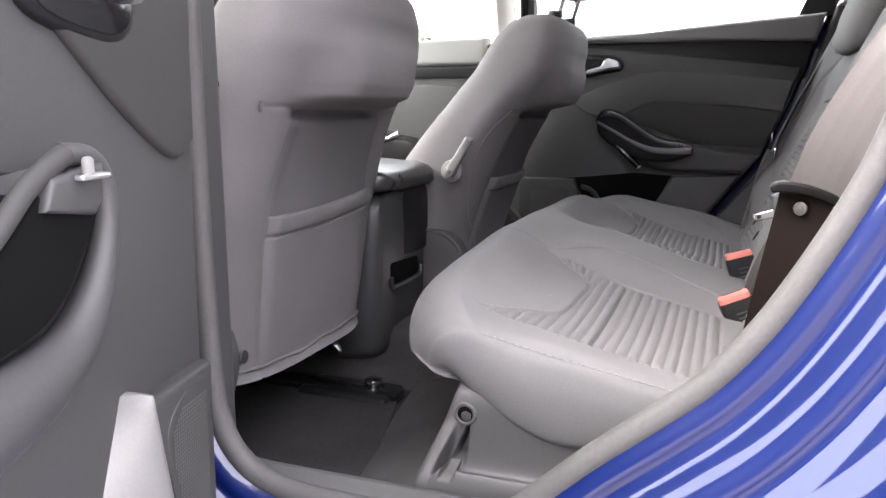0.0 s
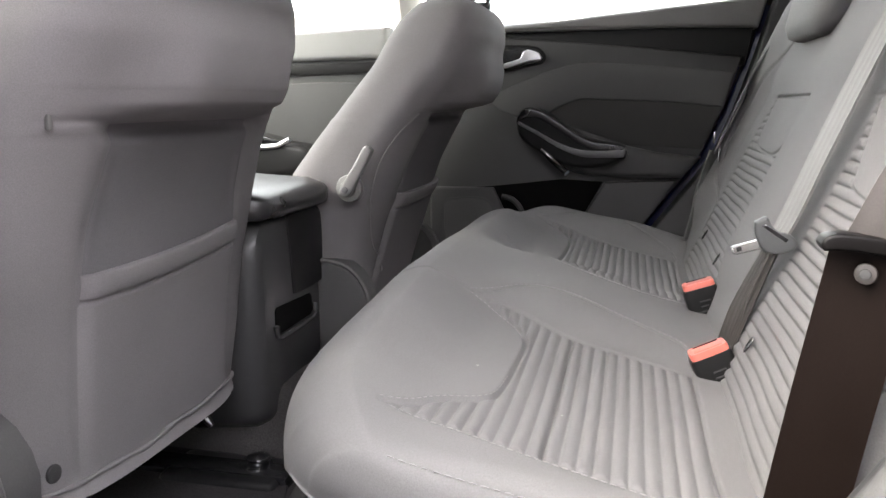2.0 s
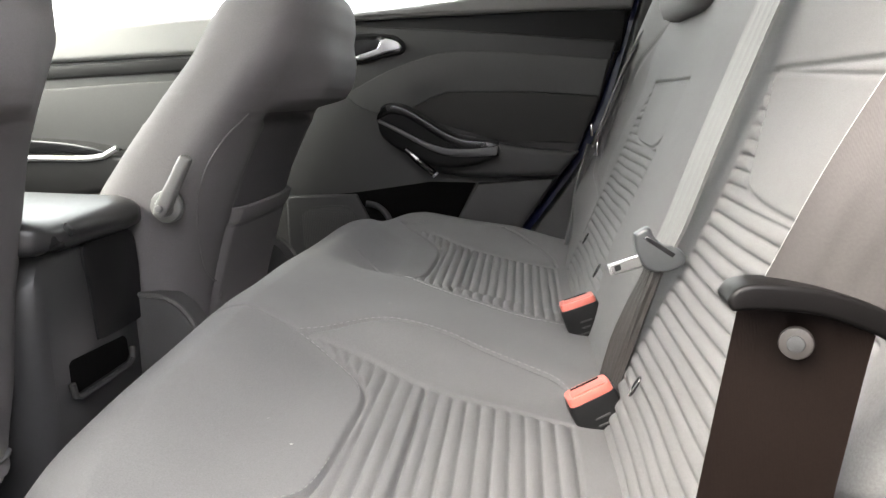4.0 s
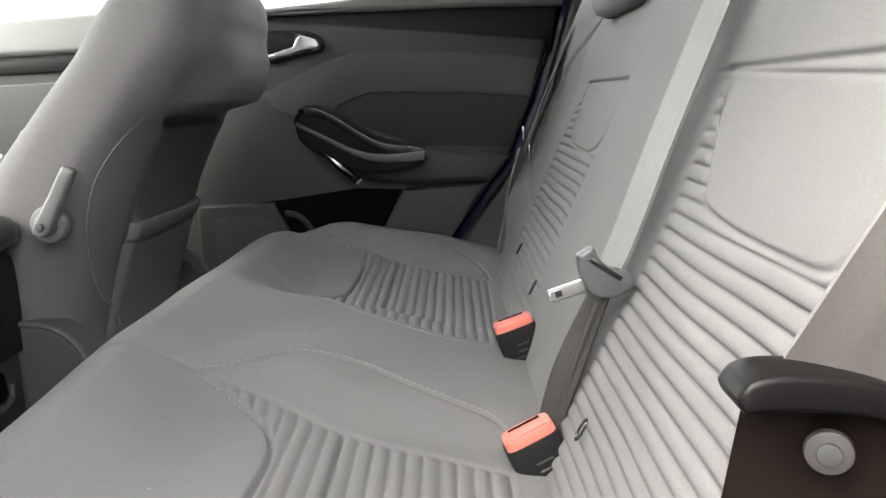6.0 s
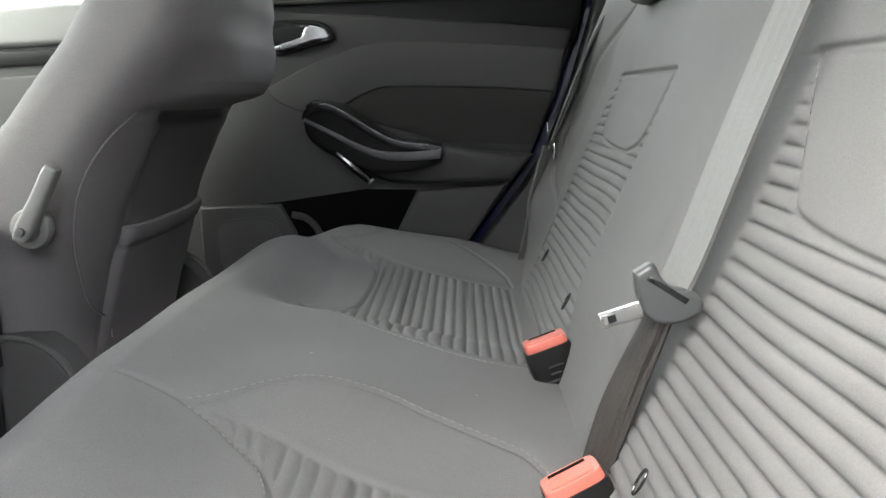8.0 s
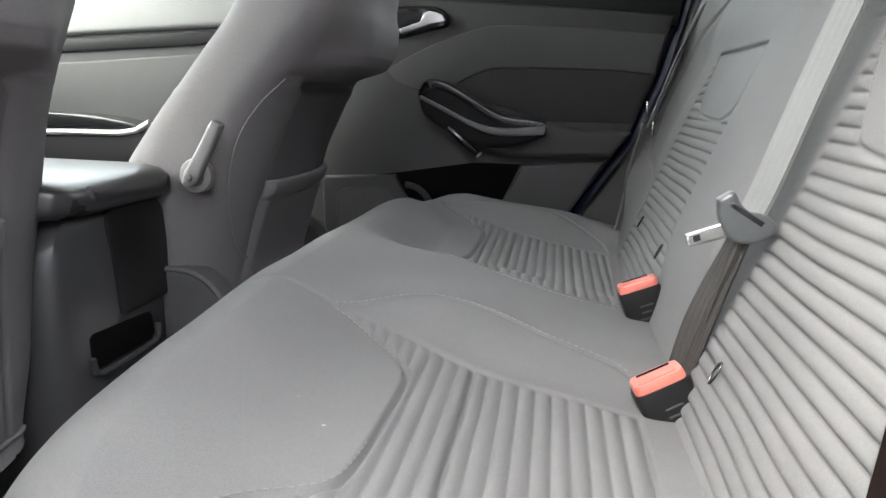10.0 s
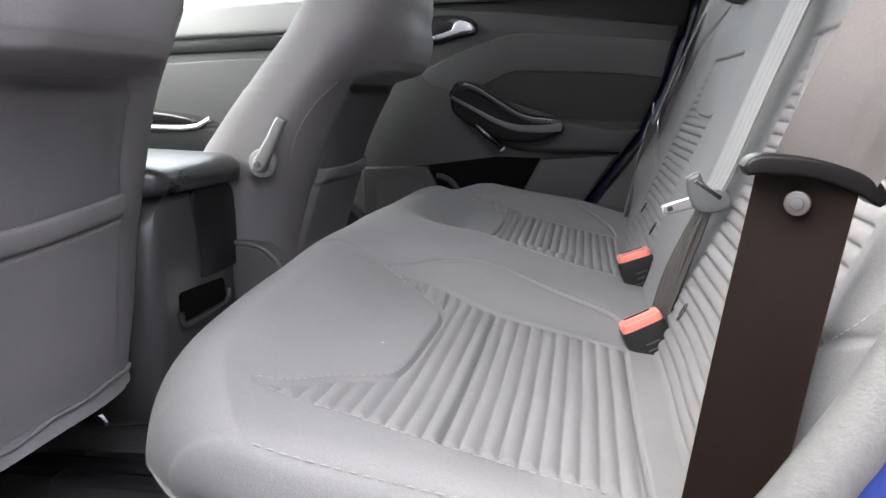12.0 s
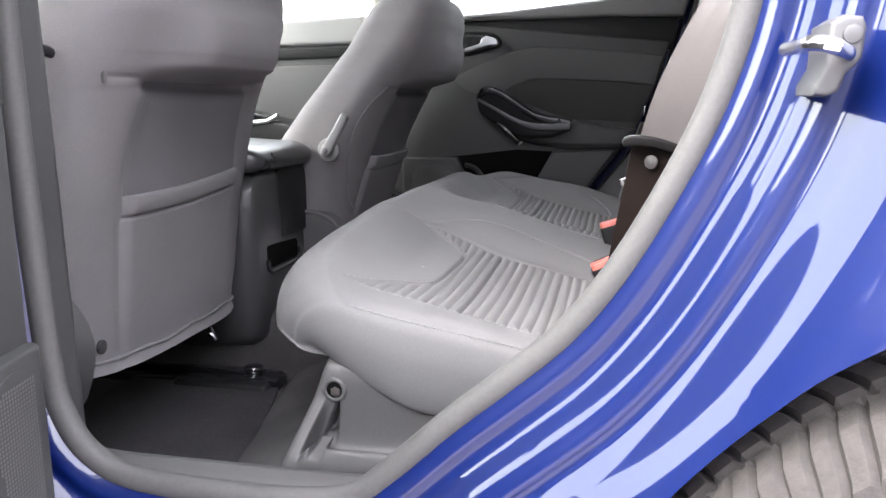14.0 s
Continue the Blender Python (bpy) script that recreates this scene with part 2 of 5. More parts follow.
def disc(c, r, depth, axis, bevel=0.002, seg=24):
    bm = bmesh.new()
    bmesh.ops.create_cone(bm, cap_ends=True, segments=seg, radius1=r, radius2=r, depth=depth)
    if bevel:
        rim = [e for e in bm.edges if abs(e.verts[0].co.z - e.verts[1].co.z) < 1e-6]
        bmesh.ops.bevel(bm, geom=rim, offset=bevel, segments=2, affect="EDGES", profile=0.5)
    m = Vector((0, 0, 1)).rotation_difference(Vector(axis)).to_matrix().to_4x4()
    bmesh.ops.transform(bm, matrix=Matrix.Translation(c) @ m, verts=bm.verts)
    return bm


def near_line(px, py, line):
    """Distance from each place to a line of points."""
    best = np.full(px.shape, 9.0)
    for (ax, ay), (bx, by) in zip(line[:-1], line[1:]):
        dx, dy = bx - ax, by - ay
        t = np.clip(((px - ax) * dx + (py - ay) * dy) / (dx * dx + dy * dy + 1e-12), 0, 1)
        best = np.minimum(best, np.hypot(px - ax - t * dx, py - ay - t * dy))
    return best


def within_shape(px, py, poly):
    """Signed depth inside a closed shape: positive inside."""
    poly = list(poly)
    inside = np.zeros(px.shape, bool)
    for (ax, ay), (bx, by) in zip(poly, poly[1:] + poly[:1]):
        hit = ((ay > py) != (by > py)) & (px < (bx - ax) * (py - ay) / (by - ay + 1e-15) + ax)
        inside ^= hit
    d = near_line(px, py, poly + poly[:1])
    return np.where(inside, d, -d)


def stitches(name, pts, parent, label="", length=0.0045, gap=0.0025, r=0.0004, mat=THREAD):
    """A row of short raised threads along a line."""
    p = np.array(pts, float)
    s = np.r_[0, np.cumsum(np.linalg.norm(np.diff(p, axis=0), axis=1))]
    bm = bmesh.new()
    w = 0.0
    while w + length < s[-1]:
        a, b = (Vector([np.interp(v, s, p[:, k]) for k in range(3)]) for v in (w, w + length))
        d = (b - a).normalized()
        u = d.orthogonal().normalized()
        v = d.cross(u)
        ends = []
        for q, k in ((a, 0.5), ((a + b) / 2, 1.25), (b, 0.5)):
            ends.append([bm.verts.new(q + (u * math.cos(h) + v * math.sin(h)) * r * k) for h in (0, 1.57, 3.14, 4.71)])
        for x, y in zip(ends, ends[1:]):
            for i in range(4):
                bm.faces.new((x[i], x[(i + 1) % 4], y[(i + 1) % 4], y[i]))
        w += length + gap
    ob = part(name, bm, mat, parent, label)
    return tagged(ob, kind="stuff")


# ---- rear bench: cushion ----
PATCH = [(-0.285, -0.474), (-0.267, -0.460), (-0.246, -0.429), (-0.222, -0.408), (-0.209, -0.388), (-0.204, -0.345), (-0.203, -0.293), (-0.203, -0.240), (-0.206, -0.214), (-0.217, -0.186), (-0.231, -0.169), (-0.257, -0.148), (-0.281, -0.137)]
RIB_NEAR = spline(PATCH, 60).tolist() + spline([(-0.281, -0.137), (-0.250, -0.139), (-0.215, -0.151), (-0.162, -0.176), (-0.124, -0.189), (-0.074, -0.197), (-0.032, -0.203)], 20).tolist() \
    + [(-0.031, -0.215), (-0.031, -0.348), (-0.029, -0.503)] + spline([(-0.056, -0.502), (-0.157, -0.494), (-0.216, -0.482), (-0.256, -0.477), (-0.285, -0.474)], 16).tolist()
PATCH_FAR = [(-0.279, 0.502), (-0.252, 0.487), (-0.234, 0.474), (-0.213, 0.446), (-0.206, 0.410), (-0.204, 0.350), (-0.205, 0.290), (-0.210, 0.238), (-0.226, 0.212), (-0.266, 0.194)]
RIB_FAR = spline(PATCH_FAR, 60).tolist() + spline([(-0.266, 0.194), (-0.230, 0.140), (-0.196, 0.106), (-0.146, 0.082), (-0.086, 0.069), (-0.030, 0.073)], 20).tolist() \
    + [(-0.024, 0.080), (-0.021, 0.430)] + spline([(-0.030, 0.434), (-0.093, 0.446), (-0.159, 0.460), (-0.216, 0.485), (-0.279, 0.502)], 16).tolist()
OVAL = spline([(-0.283, -0.138), (-0.256, -0.115), (-0.232, -0.095), (-0.200, -0.077), (-0.153, -0.079), (-0.109, -0.097), (-0.067, -0.114), (-0.040, -0.126), (-0.024, -0.147)], 60)
HUMP_FAR = spline([(-0.300, 0.225), (-0.261, 0.190), (-0.230, 0.132), (-0.196, 0.096), (-0.146, 0.071), (-0.088, 0.057), (-0.027, 0.064), (0.024, 0.072)], 60)
OVAL_FAR = spline([(-0.277, 0.500), (-0.255, 0.512), (-0.231, 0.527), (-0.191, 0.554), (-0.129, 0.557), (-0.059, 0.513), (-0.025, 0.475), (-0.017, 0.440)], 60)
WELT = spline([(-0.281, -0.137), (-0.310, -0.135), (-0.345, -0.137), (-0.37, -0.142)], 20)
RIB = 0.0125


def cushion_height(x, y):
    z = 0.525 - 0.19 * (x + 0.2)
    f = 1 - step(-0.34, -0.24, x)
    g = 1 - step(-0.33, -0.25, x)
    hump = (step(-0.19, -0.07, y) * (1 - f) + step(-0.62, -0.15, y) * f) * (1 - step(0.10, 0.18, y) * (1 - g) - step(0.40, 0.62, y) * g)
    z = z + (0.020 + 0.008 * f) * hump * (1 - 0.7 * step(-0.20, 0.01, x))
    z = z + (0.004 * step(0.40, 0.50, -y) + 0.030 * step(0.45, 0.56, y)) * (1 - 0.3 * step(-0.1, 0.02, x))
    z = z - 0.006 * step(0.10, 0.18, np.abs(y)) * (1 - step(0.42, 0.50, y)) * step(-0.33, -0.25, x)
    return z


def cushion_relief(x, y):
    near, far = within_shape(x, y, RIB_NEAR), within_shape(x, y, RIB_FAR)
    mask = step(-0.001, 0.006, np.maximum(near, far))
    wob = 0.0004 * np.sin(y * 23) + 0.0002 * np.sin(y * 61 + 1)
    wave = np.abs(np.sin(np.pi * (x + 0.158 + wob * 0.6) / RIB)) ** 0.5
    d = mask * (0.0046 * wave - 0.0044)
    d = d - 0.0032 * np.exp(-(((x + 0.158) / 0.002) ** 2)) * mask
    for line, deep in ((spline(PATCH, 60), 0.0034), (spline(PATCH_FAR, 60), 0.0045), (OVAL, 0.0045), (HUMP_FAR, 0.0026), (OVAL_FAR, 0.0026), (WELT, 0.0036)):
        e = near_line(x, y, list(map(tuple, line)))
        d = d - deep * np.exp(-((e / 0.0019) ** 2))
    e = near_line(x, y, [(-0.031, -0.205), (-0.031, -0.35), (-0.029, -0.503)])
    d = d - 0.0035 * np.exp(-((e / 0.0014) ** 2))
    e = np.abs(near)
    d = d - 0.0022 * np.exp(-((e / 0.0024) ** 2)) - 0.0022 * np.exp(-((np.abs(far) / 0.0024) ** 2))
    d = d + 0.0012 * np.sin(x * 37 + 3 * y) * np.sin(y * 29 + 1.3) * (1 - mask)
    return d


def bench_cushion():
    bench = thing("rear_bench", "dark grey fabric rear bench with ribbed panels and stitched seams", "car seat", (-0.2, 0, 0.27))
    ys = np.linspace(-0.500, 0.545, 380)
    prof = spline([(0.0, 1.0), (0.020, 1.0), (0.036, 0.992), (0.045, 0.965), (0.051, 0.90), (0.054, 0.80), (0.0555, 0.60), (0.054, 0.40), (0.051, 0.20), (0.047, 0.05), (0.044, 0.0)], 48)[1:]
    off, hgt = prof[:, 0], prof[:, 1]
    seam = int(np.argmin(np.abs(hgt - 0.965)))
    cols = np.r_[(-0.500 - off)[::-1], ys, 0.545 + off]
    h = np.r_[hgt[::-1], np.ones(380), hgt]
    base = 0.455
    top_x = np.linspace(-0.335, 0.045, 330)
    P = np.zeros((8 + 30 + 330, len(cols), 3))
    for j, (y, k) in enumerate(zip(cols, h)):
        inward = (0.142 if y > 0 else 0.128) * step(0.36, 0.70, abs(y)) ** 1.3 + 0.006 * step(0.0, 0.3, abs(y)) + (0.034 if y < 0 else 0.02) * (1 - k) ** 1.3
        front = -0.398 + inward
        start = max(-0.335, front + 0.062)
        tx = start + (top_x + 0.335) * (0.045 - start) / 0.38
        zt = cushion_height(tx, np.full_like(tx, y))
        z0 = zt[0]
        a = np.linspace(0, np.pi / 2, 19)[:-1]
        arc_x = front + (start - front) * (1 - np.cos(a))
        arc_z = z0 - 0.058 + (0.058 + 0.19 * 0.0) * np.sin(a)
        low_x = np.linspace(front + 0.045, front + 0.001, 12)
        low_z = 0.468 + (arc_z[0] - 0.468) * np.linspace(0, 1, 12) ** 0.8
        x = np.r_[np.linspace(0.03, front + 0.085, 8), low_x, arc_x, tx]
        z = np.r_[np.linspace(0.458, 0.466, 8), low_z, arc_z, zt]
        under = 0.422 + 0.062 * (1 - step(-0.34, -0.17, x))
        under = np.minimum(under, z)
        u = np.clip((x - front) / 0.12, 0, 1)
        edge_y = 0.545 if y > 0 else 0.500
        tuck = np.r_[np.full(8, 0.3), np.linspace(0.35, 1, 12), np.ones(len(x) - 20)]
        round_y = np.sign(y) * (min(abs(y), edge_y) + max(0, abs(y) - edge_y) * tuck * (0.4 + 0.6 * np.sqrt(1 - (1 - u) ** 2)) - (0.0055 * math.exp(-(((k - 0.965) / 0.016) ** 2)) * (0.4 + 0.6 * step(0.2, 0.7, u)) if abs(y) > edge_y + 0.012 else 0))
        P[:, j, 0], P[:, j, 1], P[:, j, 2] = x, round_y, z * k + under * (1 - k)
    rel = cushion_relief(P[..., 0], P[..., 1])
    live = np.zeros(P.shape[:2])
    live[34:] = 1
    live[8:34] = np.linspace(0, 1, 26)[:, None] ** 3
    P[..., 2] += rel * live * (h[None] > 0.985)
    sheet("cushion", P, FABRIC, bench)

    def on_top(line, lift=0.0004):
        q = np.array(line, float)
        z = cushion_height(q[:, 0], q[:, 1]) + cushion_relief(q[:, 0], q[:, 1])
        return np.c_[q, z + lift]
    oval_in = OVAL + np.c_[np.zeros(60), np.full(60, 0.004)]
    stitches("stitching", on_top(oval_in), bench, "light grey twin-needle stitching")
    stitches("stitching", on_top(HUMP_FAR[12:] + np.c_[np.zeros(48), np.full(48, -0.004)]), bench)
    stitches("stitching", on_top(OVAL_FAR[20:] + np.c_[np.full(40, 0.003), np.full(40, 0.002)]), bench)
    stitches("stitching", on_top(spline(PATCH, 80)[:34] + np.array([-0.0025, 0.0038])), bench)
    stitches("stitching", on_top(spline(PATCH, 80)[58:] + np.array([-0.003, -0.003])), bench)
    stitches("stitching", on_top(spline([(-0.284, -0.475), (-0.258, -0.479), (-0.217, -0.485), (-0.157, -0.498), (-0.055, -0.507)], 40)), bench)
    side = P[46:352:4, len(off) - 1 - seam - 1] + np.array([0, -0.0008, 0.0005])
    stitches("stitching", side, bench, length=0.006, r=0.0007)
    rnd = random.Random(7)
    bm = bmesh.new()
    for cx, cy in [(-0.262, -0.30), (-0.215, -0.02), (-0.075, -0.04)] + [(rnd.uniform(-0.32, -0.06), rnd.uniform(-0.46, 0.40)) for _ in range(5)]:
        a, r = rnd.uniform(0, 6.28), rnd.uniform(0.0006, 0.0016)
        c = on_top([(cx, cy)], 0.0006)[0]
        ring = [bm.verts.new((c[0] + r * k * math.cos(a + t), c[1] + r * (1.4 - k * 0.7) * math.sin(a + t), c[2])) for t, k in ((0, 1.4), (1.2, 0.7), (2.4, 1.1), (3.6, 0.8), (4.9, 1.2))]
        bm.faces.new(ring)
    tagged(part("lint", bm, LINT, bench, "pale specks of lint"), kind="stuff")
    return bench


bench = bench_cushion()


# ---- rear backrests ----
def back_x(z):
    return 0.015 + 0.46 * (z - 0.52)


def back_shape(y, z):
    """How far the upholstery stands forward of the plain slope."""
    d = 0.018 * step(-0.175, -0.115, y) * (1 - step(0.088, 0.094, y)) * step(0.49, 0.60, z)
    edge = np.where(y > 0, 0.44, 0.50) + 0.07 * step(0.55, 0.68, z) * (y > 0) - 0.03 * step(0.75, 0.9, z)
    d = d + np.where(y > 0, 0.034, 0.022) * step(edge, edge + 0.10, np.abs(y)) * step(0.50, 0.62, z)
    d = d + 0.010 * step(0.765, 0.83, z) * (1 - step(0.93, 1.0, z))
    return d


BPATCH = [(-0.176, 0.777), (-0.183, 0.770), (-0.213, 0.731), (-0.240, 0.697), (-0.256, 0.689), (-0.317, 0.684), (-0.400, 0.683), (-0.425, 0.686), (-0.441, 0.698), (-0.470, 0.731), (-0.500, 0.770), (-0.503, 0.777)]
BPATCH_FAR = [(0.140, 0.777), (0.142, 0.770), (0.146, 0.722), (0.160, 0.703), (0.190, 0.694), (0.218, 0.692), (0.300, 0.694), (0.355, 0.700), (0.380, 0.714), (0.392, 0.745), (0.398, 0.770), (0.400, 0.777)]
BACK_OUT_FAR = spline([(0.425, 0.545), (0.437, 0.583), (0.480, 0.605), (0.525, 0.629), (0.556, 0.665), (0.566, 0.712), (0.556, 0.789), (0.508, 0.847), (0.45, 0.90)], 60)
BACK_OUT_NEAR = BACK_OUT_FAR * np.array([-1, 1]) + np.array([-0.07, 0])


def back_relief(y, z):
    d = np.zeros(y.shape)
    rib = 0.0113
    for patch, out, inner in ((BPATCH, BACK_OUT_NEAR, [(-0.178, 0.775), (-0.190, 0.720), (-0.192, 0.66), (-0.180, 0.58), (-0.172, 0.52), (-0.172, 0.46)]),
                              (BPATCH_FAR, BACK_OUT_FAR, [(0.112, 0.775), (0.108, 0.70), (0.102, 0.60), (0.102, 0.46)])):
        low, top = (out[0, 0], 0.46), 0.775
        sgn = np.sign(out[0, 0])
        rim = [(0.425 * sgn, 0.55), (0.437 * sgn, 0.60), (0.44 * sgn, 0.65), (0.435 * sgn, 0.70), (0.42 * sgn, 0.74), (0.405 * sgn, 0.775)] if sgn > 0 else [(-0.500, 0.55), (-0.515, 0.62), (-0.525, 0.70), (-0.530, 0.775)]
        shape = spline(inner, 30).tolist() + [low] + rim
        ins = np.minimum(within_shape(y, z, shape), -within_shape(y, z, spline(patch, 50).tolist()))
        m = step(-0.001, 0.006, ins)
        d = d + m * (0.0046 * np.abs(np.sin(np.pi * (z - 0.52 + 0.0003 * np.sin(y * 19)) / rib)) ** 0.55 - 0.0044)
        e = np.abs(within_shape(y, z, spline(patch, 50).tolist()))
        d = d - 0.003 * np.exp(-((e / 0.0024) ** 2))
        e = near_line(y, z, list(map(tuple, out)))
        d = d - 0.0055 * np.exp(-((e / 0.0026) ** 2))
        span = step(patch[0][0] - 0.02, patch[0][0], y) * (1 - step(patch[-1][0], patch[-1][0] + 0.02, y)) if patch[0][0] > 0 else step(patch[-1][0] - 0.02, patch[-1][0], y) * (1 - step(patch[0][0], patch[0][0] + 0.02, y))
        seam = 0.776 if patch[0][0] > 0 else 0.775 - 0.036 * np.clip(-0.176 - y, 0, 0.34)
        d = d - 0.0024 * np.exp(-(((z - seam) / 0.0016) ** 2)) * span
    return d + 0.001 * np.sin(y * 31 + 2 * z) * np.sin(z * 27)


def backrest(label, y0, y1, extra):
    ny = int((y1 - y0) / 0.0035)
    r = 0.022
    e = np.array([0.0, 0.10, 0.25, 0.45, 0.7, 1.0])
    ys = np.r_[y0 + r * e[:-1] ** 1.5, np.linspace(y0 + r, y1 - r, ny), (y1 - r * e[:-1] ** 1.5)[::-1]]
    drop = np.r_[r * (1 - np.sqrt(1 - (1 - e[:-1] ** 1.5) ** 2)), np.zeros(ny), (r * (1 - np.sqrt(1 - (1 - e[:-1] ** 1.5) ** 2)))[::-1]]
    zs = np.r_[np.linspace(0.455, 0.80, 310), np.linspace(0.805, 0.985, 30)]
    Y, Z = np.meshgrid(ys, zs)
    x = back_x(Z) - back_shape(Y, Z) - back_relief(Y, Z) + drop[None]
    crown = 0.03 * step(0.94, 0.985, Z) ** 2
    P = np.stack([x + crown, Y, Z], -1)
    # top edge, then the back panel
    rear = []
    for k, (dx, dz) in enumerate(((0.05, 0.012), (0.09, 0.006), (0.12, -0.02), (0.11, -0.10), (-0.03, -0.40), (-0.10, -0.53))):
        row = P[-1].copy()
        row[:, 0] += dx
        row[:, 2] += dz
        rear.append(row)
    P = np.concatenate([P, np.array(rear)])
    # side walls
    left, right = P[:, :1].copy(), P[:, -1:].copy()
    for s in (left, right):
        s[:340, :, 0] += 0.10
    P = np.concatenate([left, P, right], 1)
    rest = sheet("backrest", P, FABRIC, bench, label, flip=True)

    def on_back(line):
        q = np.array(line, float)
        return np.c_[back_x(q[:, 1]) - back_shape(q[:, 0], q[:, 1]) - back_relief(q[:, 0], q[:, 1]) - 0.0004, q]
    for line in extra:
        stitches("stitching", on_back(line), rest)
    return rest


backrest("wide backrest part with horizontal ribs", -0.565, 0.084, [spline(BPATCH, 80)[2:16] + np.array([-0.004, 0.0]), BACK_OUT_NEAR + np.array([-0.005, 0])])
backrest("narrow backrest part with horizontal ribs", 0.088, 0.60, [spline(BPATCH_FAR, 80)[2:60] + np.array([0.0, 0.004]), BACK_OUT_FAR + np.array([0.006, 0])])


def rear_headrest(y, label):
    h = thing("rear_headrest", label, "headrest", (0.2, y, 0.98), "rear headrests")
    rings = []
    for k, (z, x0, x1, w) in enumerate(((0.862, 0.148, 0.172, 0.085), (0.868, 0.136, 0.176, 0.105), (0.885, 0.130, 0.19, 0.118), (0.93, 0.140, 0.215, 0.128), (1.0, 0.165, 0.26, 0.13), (1.06, 0.19, 0.29, 0.125), (1.095, 0.215, 0.285, 0.10), (1.105, 0.235, 0.27, 0.07))):
        ring = []
        for a in np.linspace(0, 2 * np.pi, 36, endpoint=False):
            c, s = math.cos(a), math.sin(a)
            ring.append(((x0 + x1) / 2 + (x1 - x0) / 2 * np.sign(c) * abs(c) ** 0.6, y + w * np.sign(s) * abs(s) ** 0.45, z))
        rings.append(ring)
    part("pad", loft(rings), FABRIC, h, sharp=60)
    for dy in (-0.06, 0.06):
        part("post", tube([(0.235, y + dy, 0.93), (0.245, y + dy, 1.02)], 0.006), STEEL, h, "chrome headrest post")
    return h


rear_headrest(0.30, "dark grey fabric headrest lowered onto the rear backrest")
rear_headrest(-0.345, "dark grey fabric headrest lowered onto the rear backrest")


# ---- front seats ----
def seat_ring(z, xr, xf, yc, hw, n=64, ex=0.6, ey=0.55):
    ring = []
    for a in np.linspace(0, 2 * np.pi, n, endpoint=False):
        c, s = math.cos(a), math.sin(a)
        ring.append(((xr + xf) / 2 + (xr - xf) / 2 * np.sign(c) * abs(c) ** ex, yc + hw * np.sign(s) * abs(s) ** ey, z))
    return ring


# height, rear face, depth and half width of a front backrest
PROFILE = np.array([(0.405, 0.012, 0.17, 0.185), (0.412, 0.003, 0.21, 0.202), (0.43, 0.0, 0.225, 0.212), (0.50, 0.002, 0.225, 0.220), (0.58, 0.010, 0.215, 0.226), (0.66, 0.028, 0.196, 0.228),
           (0.72, 0.046, 0.177, 0.226), (0.757, 0.064, 0.170, 0.222), (0.785, 0.080, 0.170, 0.217), (0.83, 0.106, 0.168, 0.207),
           (0.875, 0.116, 0.163, 0.190), (0.905, 0.112, 0.145, 0.172), (0.925, 0.100, 0.118, 0.150), (0.937, 0.078, 0.085, 0.120), (0.94, 0.06, 0.05, 0.09)])


